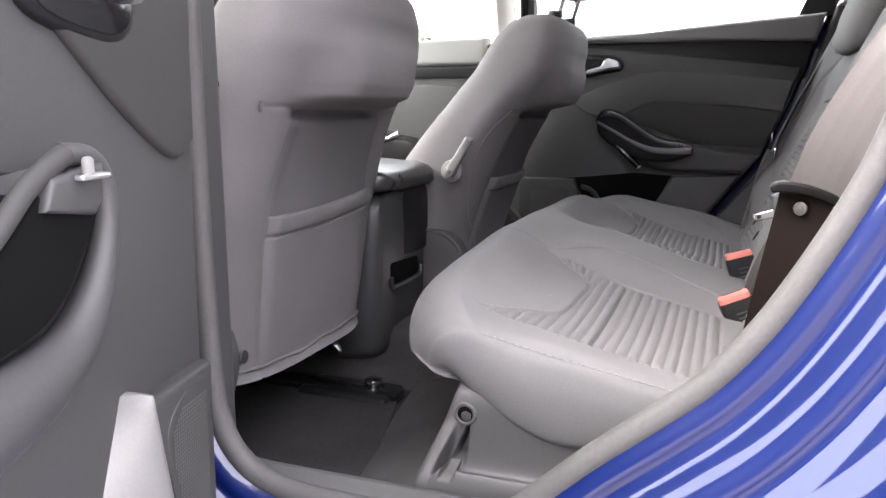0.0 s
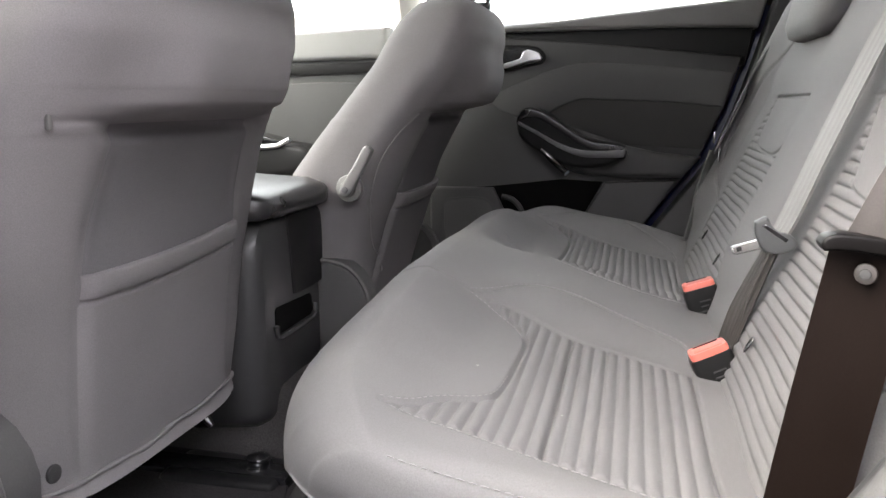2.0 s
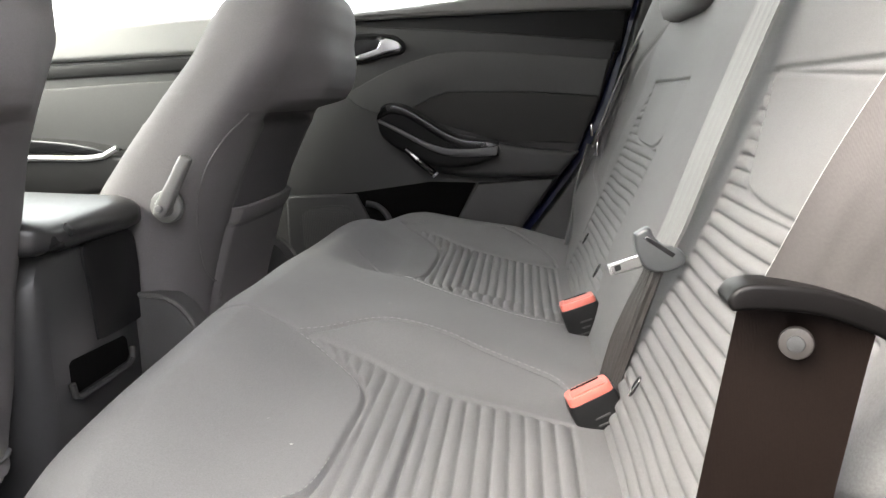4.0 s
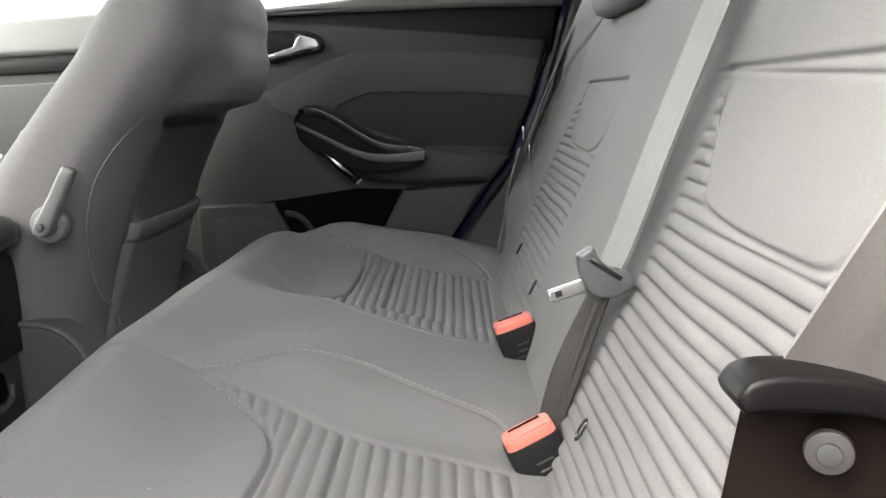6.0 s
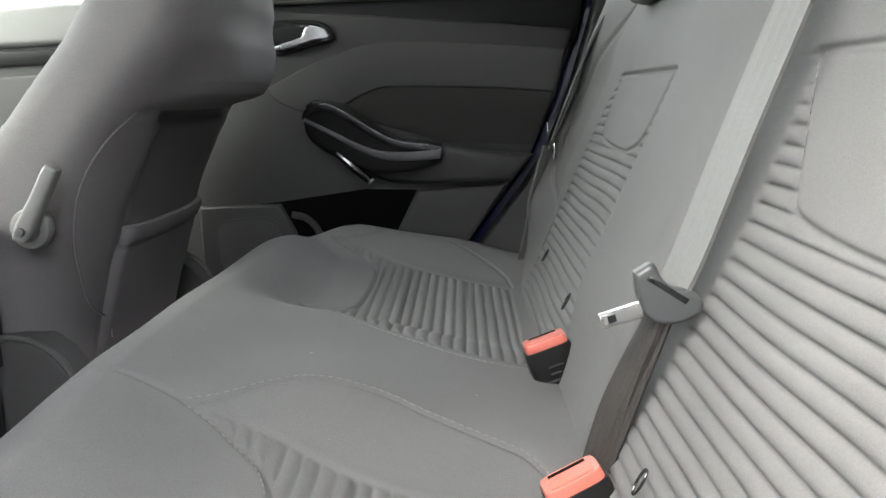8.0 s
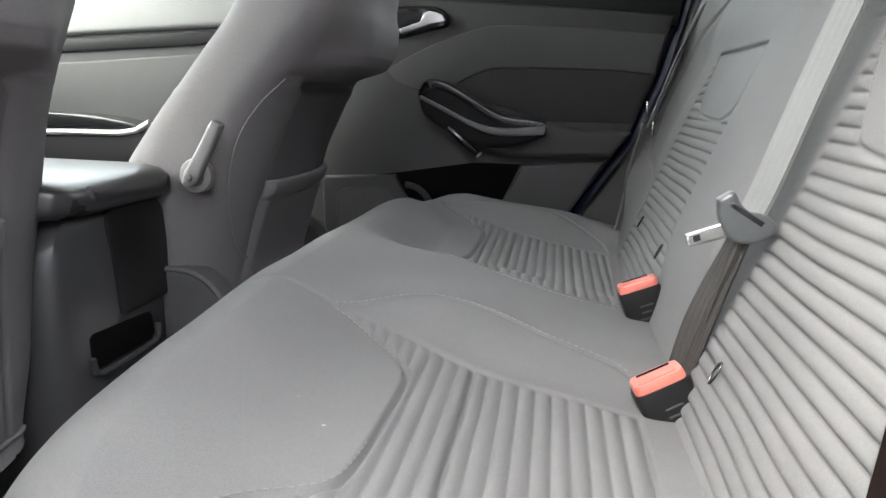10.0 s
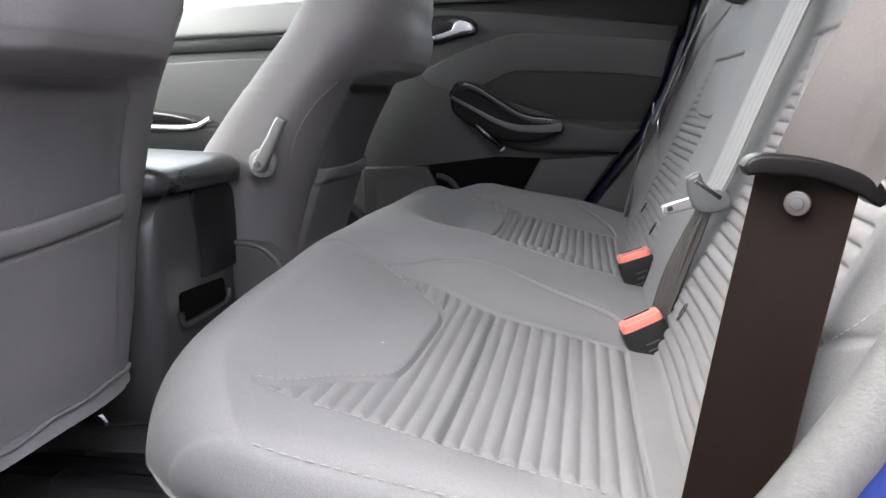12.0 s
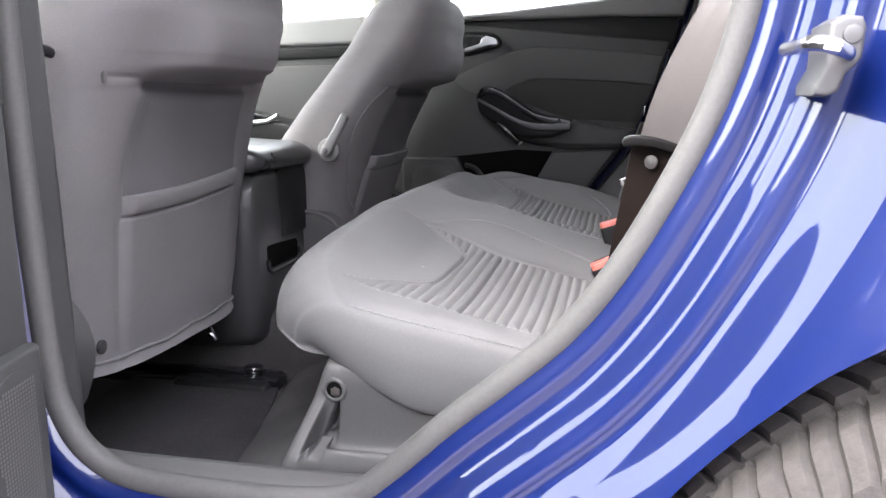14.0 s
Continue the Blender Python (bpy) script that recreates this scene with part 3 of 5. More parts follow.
def front_seat(label, yc, x0, inner, lever, lean, pc, w, flare):
    """inner: the side of the seat towards the middle of the car, 1 or -1 in y."""
    seat = thing("front_seat", label, "car seat", (x0 - 0.3, yc, 0.28), "front seats")

    def panel_mid(z):
        return pc + 0.0 * z

    def panel_half(z):
        return w - 0.012 * step(0.60, 0.74, z)

    def relief(y, z):
        """Overhanging upper pad and the recess under it."""
        v = (y - panel_mid(z)) / (panel_half(z) + 0.012)
        m = step(-1.10, -0.75, v) * (1 - step(0.75, 1.10, v))
        wide = step(-1.0, -0.75, (y - yc) / 0.215) * (1 - step(0.75, 1.0, (y - yc) / 0.215))
        dome = step(-1.25, -0.55, v) * (1 - step(0.55, 1.25, v))
        d = 0.040 * (0.05 * wide + 0.95 * dome) * step(0.754, 0.772, z) * (1 - step(0.778, 0.87, z))
        d = d - 0.022 * dome * np.exp(-(((z - 0.750) / 0.008) ** 2))
        d = d - 0.008 * m * step(0.60, 0.68, z) * (1 - step(0.754, 0.757, z))
        d = d - 0.0025 * wide * np.exp(-(((z - 0.757) / 0.003) ** 2))
        for e in (-1, 1):
            d = d - 0.0022 * np.exp(-(((y - panel_mid(z) - e * panel_half(z)) / 0.0028) ** 2)) * (1 - step(0.752, 0.757, z))
        return d + 0.0012 * np.sin(31 * y + 2) * np.sin(23 * z + y * 9) * wide

    def half(hw, z, across):
        """Half width of the backrest on the side of across."""
        return hw * (1 + flare * (np.asarray(across) * inner > 0) * (1 - 0.55 * step(0.60, 0.80, z)) * (0.5 + 0.5 * step(0.40, 0.50, z)))

    zz = np.unique(np.r_[np.linspace(0.405, 0.43, 8), np.linspace(0.43, 0.745, 60), np.linspace(0.745, 0.785, 26), np.linspace(0.785, 0.94, 40)])
    cols = [np.interp(zz, PROFILE[:, 0], PROFILE[:, k]) for k in (1, 2, 3)]
    cols[0] = cols[0] + lean * (zz - 0.5)
    kern = np.array([1, 2, 3, 2, 1]) / 9.0
    cols = [np.convolve(np.pad(c, 2, mode="edge"), kern, "valid") for c in cols]
    n = 200
    ang = np.linspace(0, 2 * np.pi, n, endpoint=False)
    ca, sa = np.cos(ang), np.sin(ang)
    P = np.zeros((len(zz), n, 3))
    for i, z in enumerate(zz):
        d, t, hw = (c[i] for c in cols)
        P[i, :, 0] = x0 + d - t / 2 + t / 2 * np.sign(ca) * np.abs(ca) ** 0.6
        P[i, :, 1] = yc + half(hw, z, sa) * np.sign(sa) * np.abs(sa) ** 0.55
        P[i, :, 2] = z
    P[..., 0] += relief(P[..., 1], P[..., 2]) * step(0.0, 0.35, ca)[None]
    sheet("backrest", P, FABRIC_BACK, seat, closed_v=True)
    def face(y, z, out=0.0):
        d, t, hw = (np.interp(z, zz, c) for c in cols)
        s = min(0.999, abs(y - yc) / float(half(hw, z, y - yc))) ** (1 / 0.55)
        return (x0 + d - t / 2 + t / 2 * math.sqrt(max(0, 1 - s * s)) ** 0.6 + relief(y, z) + out, y, z)

    for name, row in (("top_panel", P[-1]), ("bottom_panel", P[0][::-1])):
        cap = bmesh.new()
        cap.faces.new([cap.verts.new(p) for p in row])
        part(name, cap, FABRIC_BACK, seat)
    hem = [face(y, 0.419 + 0.0012 * math.sin(y * 60) + 0.002 * math.sin(y * 23), 0.001) for y in np.linspace(yc - 0.19, yc + 0.19, 60)]
    part("bottom_hem", tube(hem, [0.0026 + 0.0006 * math.sin(i * 0.9) for i in range(60)], 8), FABRIC_BACK, seat, "rolled lower hem of the cover", sharp=80)
    if not lever:
        part("cover_button", disc(face(-0.462, 0.440, 0.001), 0.009, 0.004, (1, 0, 0), 0.0015), CHARCOAL, seat, "dark cover fastener button")
        part("cover_tag", box(face(yc - 0.190, 0.757, 0.002), (0.005, 0.006, 0.014), 0.002), GREYTRIM, seat, "small grey cover fastener")

    ys = np.linspace(pc - w + 0.002, pc + w - 0.002, 60)
    sheet("knit_panel", [[face(panel_mid(z) + (y - pc) * panel_half(z) / w, z, 0.0012) for y in ys] for z in np.linspace(0.600, 0.7535, 30)], KNIT, seat, "dark knitted panel", flip=True)
    def rise(y):
        """The hem climbs a little towards the middle of the car."""
        return 0.013 * (0.5 + 0.5 * (y - pc) / w) - 0.002 if not lever else 0.0

    rows = []
    for z in np.r_[np.linspace(0.424, 0.590, 24), np.linspace(0.592, 0.622, 20)]:
        row = []
        for y in ys:
            u = abs(y - pc) / w
            edge = 1 - step(0.90, 1.0, u)
            belly = 0.002 + 0.006 * math.sin(min(1.0, max(0, (z - 0.424) / 0.17)) * math.pi * 0.5)
            hem = 0.0038 * max(0, math.sin(math.pi * (z - 0.597) / 0.025)) ** 0.3 if 0.597 < z < 0.622 else (-0.0025 if z > 0.592 else 0)
            sag = 0.004 * math.cos(u * 1.5)
            row.append(face(y, z - sag * (z > 0.58) + rise(y) * float(step(0.45, 0.59, z)), belly * edge + hem * (0.4 + 0.6 * edge)))
        rows.append(row)
    rows.append([face(y, 0.620 - 0.004 * math.cos(abs(y - pc) / w * 1.5) + rise(y), -0.002) for y in ys])
    sheet("pocket", rows, FABRIC_BACK, seat, "cloth map pocket with a padded hem", flip=True)
    # cushion, side shield, headrest
    rings = []
    for x, zb, zt, w2 in ((x0 - 0.13, 0.38, 0.42, 0.18), (x0 - 0.14, 0.37, 0.45, 0.205), (x0 - 0.18, 0.36, 0.48, 0.225), (x0 - 0.35, 0.32, 0.50, 0.24), (x0 - 0.52, 0.33, 0.51, 0.235), (x0 - 0.56, 0.38, 0.49, 0.21)):
        rings.append([(x, yc + w2 * np.sign(math.cos(a)) * abs(math.cos(a)) ** 0.4, (zb + zt) / 2 + (zt - zb) / 2 * np.sign(math.sin(a)) * abs(math.sin(a)) ** 0.5) for a in np.linspace(0, 2 * np.pi, 40, endpoint=False)])
    part("cushion", loft(rings), FABRIC_BACK, seat, sharp=60)
    for side in (-1, 1) if lever else (-inner,):
        ys2 = yc + side * 0.225
        back = 0.0 if lever else -0.012
        out = [(x + back, z) for x, z in [(x0 - 0.42, 0.34), (x0 - 0.42, 0.42), (x0 - 0.16, 0.47), (x0 - 0.09, 0.515), (x0 - 0.03, 0.52), (x0 + 0.01, 0.49), (x0 + 0.02, 0.44), (x0 - 0.01, 0.37), (x0 - 0.08, 0.34)]]
        shield = part("side_shield", slab(spline(out + out[:1], 48)[:-1].tolist(), ys2 - side * 0.03, ys2 + side * 0.014, 0.008, 3), SILLGREY, seat, "grey plastic side shield")
        rim = [(x, ys2 + side * 0.014, z) for x, z in spline(out[2:8], 30)]
        part("rim", tube(rim, 0.004, 8), GREYTRIM, shield)
    pad = [seat_ring(z, x0 + lean * 0.5 + 0.115 + a, x0 + lean * 0.5 + 0.02 + b, yc, w3, 40) for z, a, b, w3 in ((0.985, -0.02, 0.03, 0.07), (0.99, 0.0, 0.01, 0.10), (1.03, 0.02, 0.0, 0.125), (1.10, 0.03, 0.0, 0.13), (1.16, 0.02, 0.01, 0.12), (1.19, -0.01, 0.04, 0.08))]
    part("headrest", loft(pad), FABRIC_BACK, seat, sharp=60)
    for dy in (-0.07, 0.07):
        part("headrest_post", tube([(x0 + 0.065 + lean * 0.43, yc + dy, 0.925), (x0 + 0.075 + lean * 0.5, yc + dy, 1.0)], 0.0065), STEEL, seat, "chrome headrest post")
        part("post_guide", disc((x0 + 0.065 + lean * 0.44, yc + dy, 0.943), 0.014, 0.012, (0, 0, 1)), CHARCOAL, seat, "black plastic post guide")
    if lever:
        ly = yc + inner * 0.240
        welt = []
        for x, z in spline([(-0.430, 0.754), (-0.462, 0.720), (-0.489, 0.677), (-0.508, 0.62), (-0.521, 0.547), (-0.524, 0.48)], 40):
            d, t, hw = (np.interp(z, zz, c) for c in cols)
            k = min(0.98, max(0.0, (x - (x0 + d - t / 2)) / (t / 2)))
            welt.append((x, yc + inner * (hw * (1 - k ** (2 / 0.6)) ** (0.55 / 2) + 0.0008), z))
        part("side_welt", tube(welt, 0.0014, 8), FABRIC_BACK, seat, "sewn welt along the side bolster", sharp=80)
        hub = (-0.529, ly, 0.640)
        lev = part("recline_lever", disc(hub, 0.0212, 0.016, (0, 1, 0), 0.004, 40), LEVERGREY, seat, "grey plastic recline lever")
        part("collar", disc((hub[0], ly + inner * 0.011, hub[2]), 0.0125, 0.012, (0, 1, 0), 0.004, 32), LEVERGREY, lev)
        out = np.array([0.006, 0.0]) + spline([(-0.546, 0.632), (-0.536, 0.628), (-0.526, 0.634), (-0.512, 0.660), (-0.4925, 0.695), (-0.491, 0.701), (-0.4985, 0.706), (-0.505, 0.704), (-0.522, 0.676), (-0.542, 0.645), (-0.546, 0.632)], 60)[:-1]
        part("handle", slab(out.tolist(), ly + inner * 0.012, ly + inner * 0.024, 0.004, 3), LEVERGREY, lev)
        part("rivet", disc((hub[0], ly + inner * 0.025, hub[2]), 0.0050, 0.006, (0, 1, 0), 0.002), GREYSATIN, lev)
    return seat


front_seat("grey fabric front seat seen from behind, with a map pocket", -0.305, -0.592, 1, False, 0.0, -0.293, 0.142, 0.17)
front_seat("grey fabric front seat with a recline lever on its inner side", 0.375, -0.525, -1, True, 0.19, 0.400, 0.150, 0.0)


# ---- doors ----
def rear_door(label, M, side):
    """Door built as the closed far door and carried to its place by M."""
    d = thing("rear_door", label, "car door", M @ Vector((-0.5, 0.74, 0.30)), "rear doors")

    def put(name, bm, mat, parent=d, text="", sharp=35):
        return part(name, bm, mat, parent, text, M, sharp)
    rear = [(0.140, 0.955), (0.116, 0.862), (0.075, 0.757), (0.033, 0.662), (-0.008, 0.604), (-0.074, 0.516), (-0.13, 0.44), (-0.17, 0.36)]
    put("panel", slab([(-0.535, 0.36), (-0.535, 0.903)] + [(-0.387, 0.906), (-0.227, 0.892), (-0.038, 0.873), (0.103, 0.857)] + rear[2:], 0.72, 0.660, 0.005, 3), CHARCOAL)
    put("dark_band", slab([(-0.535, 0.85), (-0.535, 0.93), (-0.385, 0.920), (-0.165, 0.927), (0.124, 0.93), (0.110, 0.84)], 0.73, 0.674, 0.002), PLASTIC, text="black recessed band")
    put("window_ledge", slab([(-0.535, 0.915), (-0.535, 0.932), (-0.385, 0.927), (-0.262, 0.935), (-0.165, 0.944), (0.113, 0.969), (0.145, 0.972), (0.130, 0.912), (-0.03, 0.916), (-0.385, 0.914)], 0.735, 0.655, 0.008, 4), LEVERGREY, text="grey plastic window ledge")
    ins_top = spline([(-0.40, 0.781), (-0.328, 0.816), (-0.259, 0.839), (-0.191, 0.850), (-0.039, 0.840), (0.090, 0.826)], 30).tolist()
    ins_low = spline([(-0.30, 0.735), (-0.262, 0.757), (-0.225, 0.773), (-0.196, 0.777), (-0.042, 0.770), (0.073, 0.759)], 24).tolist()
    if side < 0:
        ins_top = [(-0.27, 0.826)] + [q for q in ins_top if q[0] > -0.26]
        ins_low = [q for q in ins_low if q[0] > -0.262]
        front = spline([(-0.262, 0.760), (-0.276, 0.772), (-0.280, 0.80), (-0.27, 0.826)], 8).tolist()[1:-1]
    else:
        front = spline([(-0.30, 0.735), (-0.345, 0.742), (-0.385, 0.760), (-0.40, 0.781)], 10).tolist()[1:-1]
    put("insert", slab(ins_top + ins_low[::-1] + front, 0.68, 0.6565, 0.003, 3), DOORCLOTH, text="grey cloth insert")
    put("lower_insert", slab(ins_low + [(0.035, 0.674), (-0.115, 0.682), (-0.26, 0.73)], 0.68, 0.6590, 0.003, 3), DOORPAD, text="padded dark panel")
    # release handle in its bezel
    dz = 0.0 if side > 0 else -0.006
    dx = 0.0 if side > 0 else -0.055
    bez = spline([(-0.395, 0.868), (-0.387, 0.889), (-0.345, 0.892), (-0.303, 0.886), (-0.281, 0.862), (-0.297, 0.843), (-0.364, 0.834), (-0.392, 0.846), (-0.395, 0.868)], 40)[:-1]
    if side > 0:
        bez = spline([(-0.400, 0.862), (-0.390, 0.886), (-0.371, 0.890), (-0.315, 0.887), (-0.291, 0.877), (-0.283, 0.862), (-0.290, 0.850), (-0.319, 0.845), (-0.357, 0.836), (-0.378, 0.833), (-0.394, 0.841), (-0.400, 0.862)], 48)[:-1]
    bez = [(x + dx, z + dz) for x, z in bez]
    b = put("handle_bezel", slab(bez, 0.68, 0.6530, 0.005, 3), PLASTIC, text="black handle recess")
    cup = [(-0.34 + dx + (x - dx + 0.34) * 0.86, 0.863 + dz + (z - 0.863 - dz) * 0.80) for x, z in bez]
    put("recess", slab(cup, 0.68, 0.6515, 0.001), GLOSS, b)
    lever = [(-0.382, 0.8465), (-0.350, 0.8555), (-0.335, 0.860), (-0.331, 0.868), (-0.328, 0.8755), (-0.319, 0.878), (-0.306, 0.875), (-0.296, 0.871), (-0.290, 0.862), (-0.292, 0.8565), (-0.315, 0.8545), (-0.345, 0.846), (-0.368, 0.8405), (-0.380, 0.8415)]
    put("handle", slab(lever if side > 0 else (np.array([dx, dz if side > 0 else 0.012]) + spline([(-0.387, 0.848), (-0.358, 0.864), (-0.331, 0.877), (-0.313, 0.879), (-0.292, 0.861), (-0.299, 0.853), (-0.332, 0.854), (-0.378, 0.842), (-0.387, 0.848)], 40)[:-1]).tolist(), 0.655, 0.641, 0.005, 4), SILVER, b, "satin silver release handle")
    # armrest
    base = spline([(-0.335, 0.735), (-0.321, 0.703), (-0.276, 0.663), (-0.22, 0.628), (-0.144, 0.618), (0.0, 0.618)], 26).tolist()
    if side < 0:
        base = spline([(-0.355, 0.755), (-0.372, 0.715), (-0.364, 0.675), (-0.345, 0.646), (-0.307, 0.629), (-0.22, 0.620), (0.0, 0.618)], 30).tolist()
    arm = put("armrest", slab(base + [(0.034, 0.660), (-0.05, 0.668), (-0.115, 0.682), (-0.194, 0.700), (-0.30, 0.752)], 0.675, 0.632, 0.012, 4), CHARCOAL, text="dark moulded armrest")
    top = spline([(-0.335, 0.735), (-0.328, 0.753), (-0.312, 0.761), (-0.290, 0.757), (-0.265, 0.744), (-0.194, 0.700), (-0.138, 0.689), (-0.114, 0.683)], 36).tolist()
    low = spline([(-0.114, 0.662), (-0.196, 0.663), (-0.240, 0.668), (-0.279, 0.684), (-0.31, 0.708), (-0.335, 0.735)], 30).tolist()
    if side > 0:
        low = spline([(-0.114, 0.658), (-0.16, 0.642), (-0.215, 0.640), (-0.25, 0.649), (-0.281, 0.666), (-0.307, 0.682), (-0.329, 0.704), (-0.335, 0.735)], 34).tolist()
        put("grip", slab(top + low[:-1], 0.66, 0.602, 0.012, 5), GRIPBLACK, arm, "black pull grip")
        cap = [(x, z - 0.004) for x, z in top] + [(x + 0.006, z - 0.017 - 0.006 * math.sin(i * 3.1 / 35)) for i, (x, z) in enumerate(top)][::-1][:-3]
        put("cap", slab(cap, 0.61, 0.6005, 0.001), CAPBLACK, arm, "gloss black armrest cap")
        band = spline([(-0.330, 0.733), (-0.29, 0.712), (-0.245, 0.688), (-0.205, 0.6755), (-0.16, 0.6735), (-0.114, 0.677)], 30)
        lower = spline([(-0.332, 0.727), (-0.29, 0.704), (-0.245, 0.678), (-0.205, 0.6625), (-0.16, 0.6595), (-0.117, 0.661)], 30)
        put("trim_strip", slab(band.tolist() + lower[::-1].tolist(), 0.61, 0.5985, 0.002), GREYSATIN, arm, "satin grey strip")
    else:
        # The shade inside the pull cup is a black plate, not a hollow.
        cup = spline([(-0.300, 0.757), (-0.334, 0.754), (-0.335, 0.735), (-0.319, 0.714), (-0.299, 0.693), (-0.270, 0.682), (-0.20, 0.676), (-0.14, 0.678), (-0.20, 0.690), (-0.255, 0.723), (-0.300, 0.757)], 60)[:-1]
        put("cup_shade", slab(cup.tolist(), 0.66, 0.6165, 0.004, 3), SHADEBLACK, arm, "black plate for the shade inside the pull cup")
        roll = spline([(-0.310, 0.767), (-0.334, 0.764), (-0.346, 0.750), (-0.347, 0.730), (-0.341, 0.708), (-0.326, 0.684), (-0.302, 0.666), (-0.26, 0.655), (-0.20, 0.650), (-0.12, 0.655)], 80)
        fat = np.interp(np.linspace(0, 1, 80), [0, 0.1, 0.25, 0.4, 0.55, 0.7, 1.0], [0.006, 0.0065, 0.008, 0.013, 0.019, 0.023, 0.020])
        put("grip", tube([(x, 0.620, z) for x, z in roll], list(fat), 16, 1.0, (0, 1, 0)), CHARCOAL, arm, "dark rounded pull grip", 80)
        rim = spline([(-0.13, 0.680), (-0.19, 0.694), (-0.250, 0.728), (-0.284, 0.754), (-0.312, 0.767)], 40)
        put("cup_rim", tube([(x, 0.618, z) for x, z in rim], 0.0055, 12, 1.0, (0, 1, 0)), DOORPAD, arm, "", 80)
        put("upper_moulding", slab(spline([(-0.30, 0.880), (-0.353, 0.846), (-0.423, 0.794), (-0.476, 0.762), (-0.505, 0.753), (-0.529, 0.765)], 30).tolist() + [(-0.531, 0.895), (-0.30, 0.90)], 0.68, 0.6545, 0.005, 4), DOORPAD, text="raised upper moulding")
    if side > 0:
        sw = put("window_switch", slab([(-0.322, 0.736), (-0.308, 0.752), (-0.276, 0.735), (-0.292, 0.712)], 0.64, 0.608, 0.003), GLOSS, arm)
        put("rocker", tube([(-0.312, 0.606, 0.738), (-0.296, 0.606, 0.747)], 0.0028, 8), SILVER, sw, "chrome-edged rocker")
    else:
        sw = put("window_switch", slab([(-0.292, 0.757), (-0.336, 0.762), (-0.334, 0.742), (-0.327, 0.735), (-0.287, 0.741)], 0.64, 0.611, 0.004, 3), CHARCOAL, arm, "grey window switch housing")
        put("rocker", box((-0.318, 0.607, 0.7560), (0.024, 0.006, 0.003), 0.0012), SILVER, sw, "chrome-edged rocker")
        put("rocker_tip", box((-0.3165, 0.6085, 0.7610), (0.006, 0.005, 0.010), 0.002), LEVERGREY, sw, "pale rocker tip")
    if side > 0:
        put("pull_bar", tube([(-0.283, 0.604, 0.676), (-0.26, 0.600, 0.655), (-0.232, 0.603, 0.630)], [0.005, 0.007, 0.006], 10), GLOSS, arm, "black pull bar")
        put("bar_end", disc((-0.230, 0.602, 0.628), 0.006, 0.004, (0.6, 0, -0.7), 0.001), SILVER, arm)
    # lower door: open pocket, wedge and loudspeaker
    if side > 0:
        # Black plate carries the shade inside the open door pocket.
        put("pocket_shade", slab([(-0.504, 0.45), (-0.504, 0.583), (-0.384, 0.594), (-0.245, 0.610), (-0.16, 0.606), (-0.20, 0.53), (-0.16, 0.44)], 0.70, 0.6560, 0.001), SHADEBLACK, text="black plate for the shade inside the open door pocket")
        curl = spline([(-0.372, 0.572), (-0.350, 0.566), (-0.332, 0.548), (-0.322, 0.52)], 14)
        put("pocket_rim", tube([(x, 0.650, z) for x, z in curl], 0.006, 10, 1.0, (0, 1, 0)), CHARCOAL, text="rounded pocket rim")
    else:
        # Pale curved strip stands in for sky light caught by the pocket wall.
        wall = []
        for z in np.linspace(0.42, 0.600, 20):
            k = (0.600 - z) / 0.18
            right, wide = -0.424 - 0.046 * k, 0.008 + 0.135 * k
            wall.append([(right - 0.002, 0.70, z), (right, 0.646, z)] + [(right + wide * u + 0.002, 0.640 + 0.0225 * max(0, (u - 0.15) / 0.85) ** 1.6, z) for u in np.linspace(0.02, 1, 14)])
        wall.append([(x, y + 0.02, z + 0.001) for x, y, z in wall[-1]])
        sheet("lit_pocket_wall", np.array(wall), LEVERGREY, d, "moulded door pocket wall, made pale for the sky light it catches", xf=M)
    put("pocket_wedge", slab([(-0.156, 0.606), (-0.009, 0.613), (-0.076, 0.518), (-0.13, 0.45), (-0.22, 0.45), (-0.192, 0.545)], 0.70, 0.640, 0.006, 3), CHARCOAL, text="door pocket front wall")
    sp = put("speaker_panel", slab([(-0.53, 0.40), (-0.53, 0.590)] + ([(-0.39, 0.590), (-0.368, 0.545), (-0.34, 0.42)] if side > 0 else [(-0.432, 0.590), (-0.444, 0.545), (-0.474, 0.42)]), 0.70, 0.648, 0.006, 3), CHARCOAL, text="loudspeaker panel")
    hole = spline([(-0.505, 0.50), (-0.503, 0.550), (-0.486, 0.566), (-0.410, 0.568), (-0.385, 0.536), (-0.370, 0.47), (-0.40, 0.44), (-0.48, 0.44), (-0.505, 0.50)], 40)[:-1]
    if side < 0:
        hole = spline([(-0.523, 0.47), (-0.523, 0.565), (-0.508, 0.579), (-0.480, 0.580), (-0.456, 0.566), (-0.451, 0.543), (-0.460, 0.50), (-0.472, 0.44), (-0.523, 0.44), (-0.523, 0.47)], 40)[:-1]
    put("grille_bed", slab(hole.tolist(), 0.66, 0.6472, 0.0005), CHARCOAL, sp)
    bm = bmesh.new()
    for i in range(44):
        for j in range(44):
            x, z = -0.508 + 0.0034 * i, 0.438 + 0.0031 * j
            dd = within_shape(np.array([x]), np.array([z]), hole.tolist())[0]
            if dd > 0.004:
                vs = [bm.verts.new((x + a * 0.0011, 0.6440 + (0.001 if a or c else 0), z + c * 0.0011)) for a, c in ((-1, -1), (1, -1), (1, 1), (-1, 1))]
                bm.faces.new(vs)
    bmesh.ops.recalc_face_normals(bm, faces=bm.faces)
    g = put("grille", bm, GREYTRIM, sp, "perforated loudspeaker grille")
    tagged(g, kind="stuff")
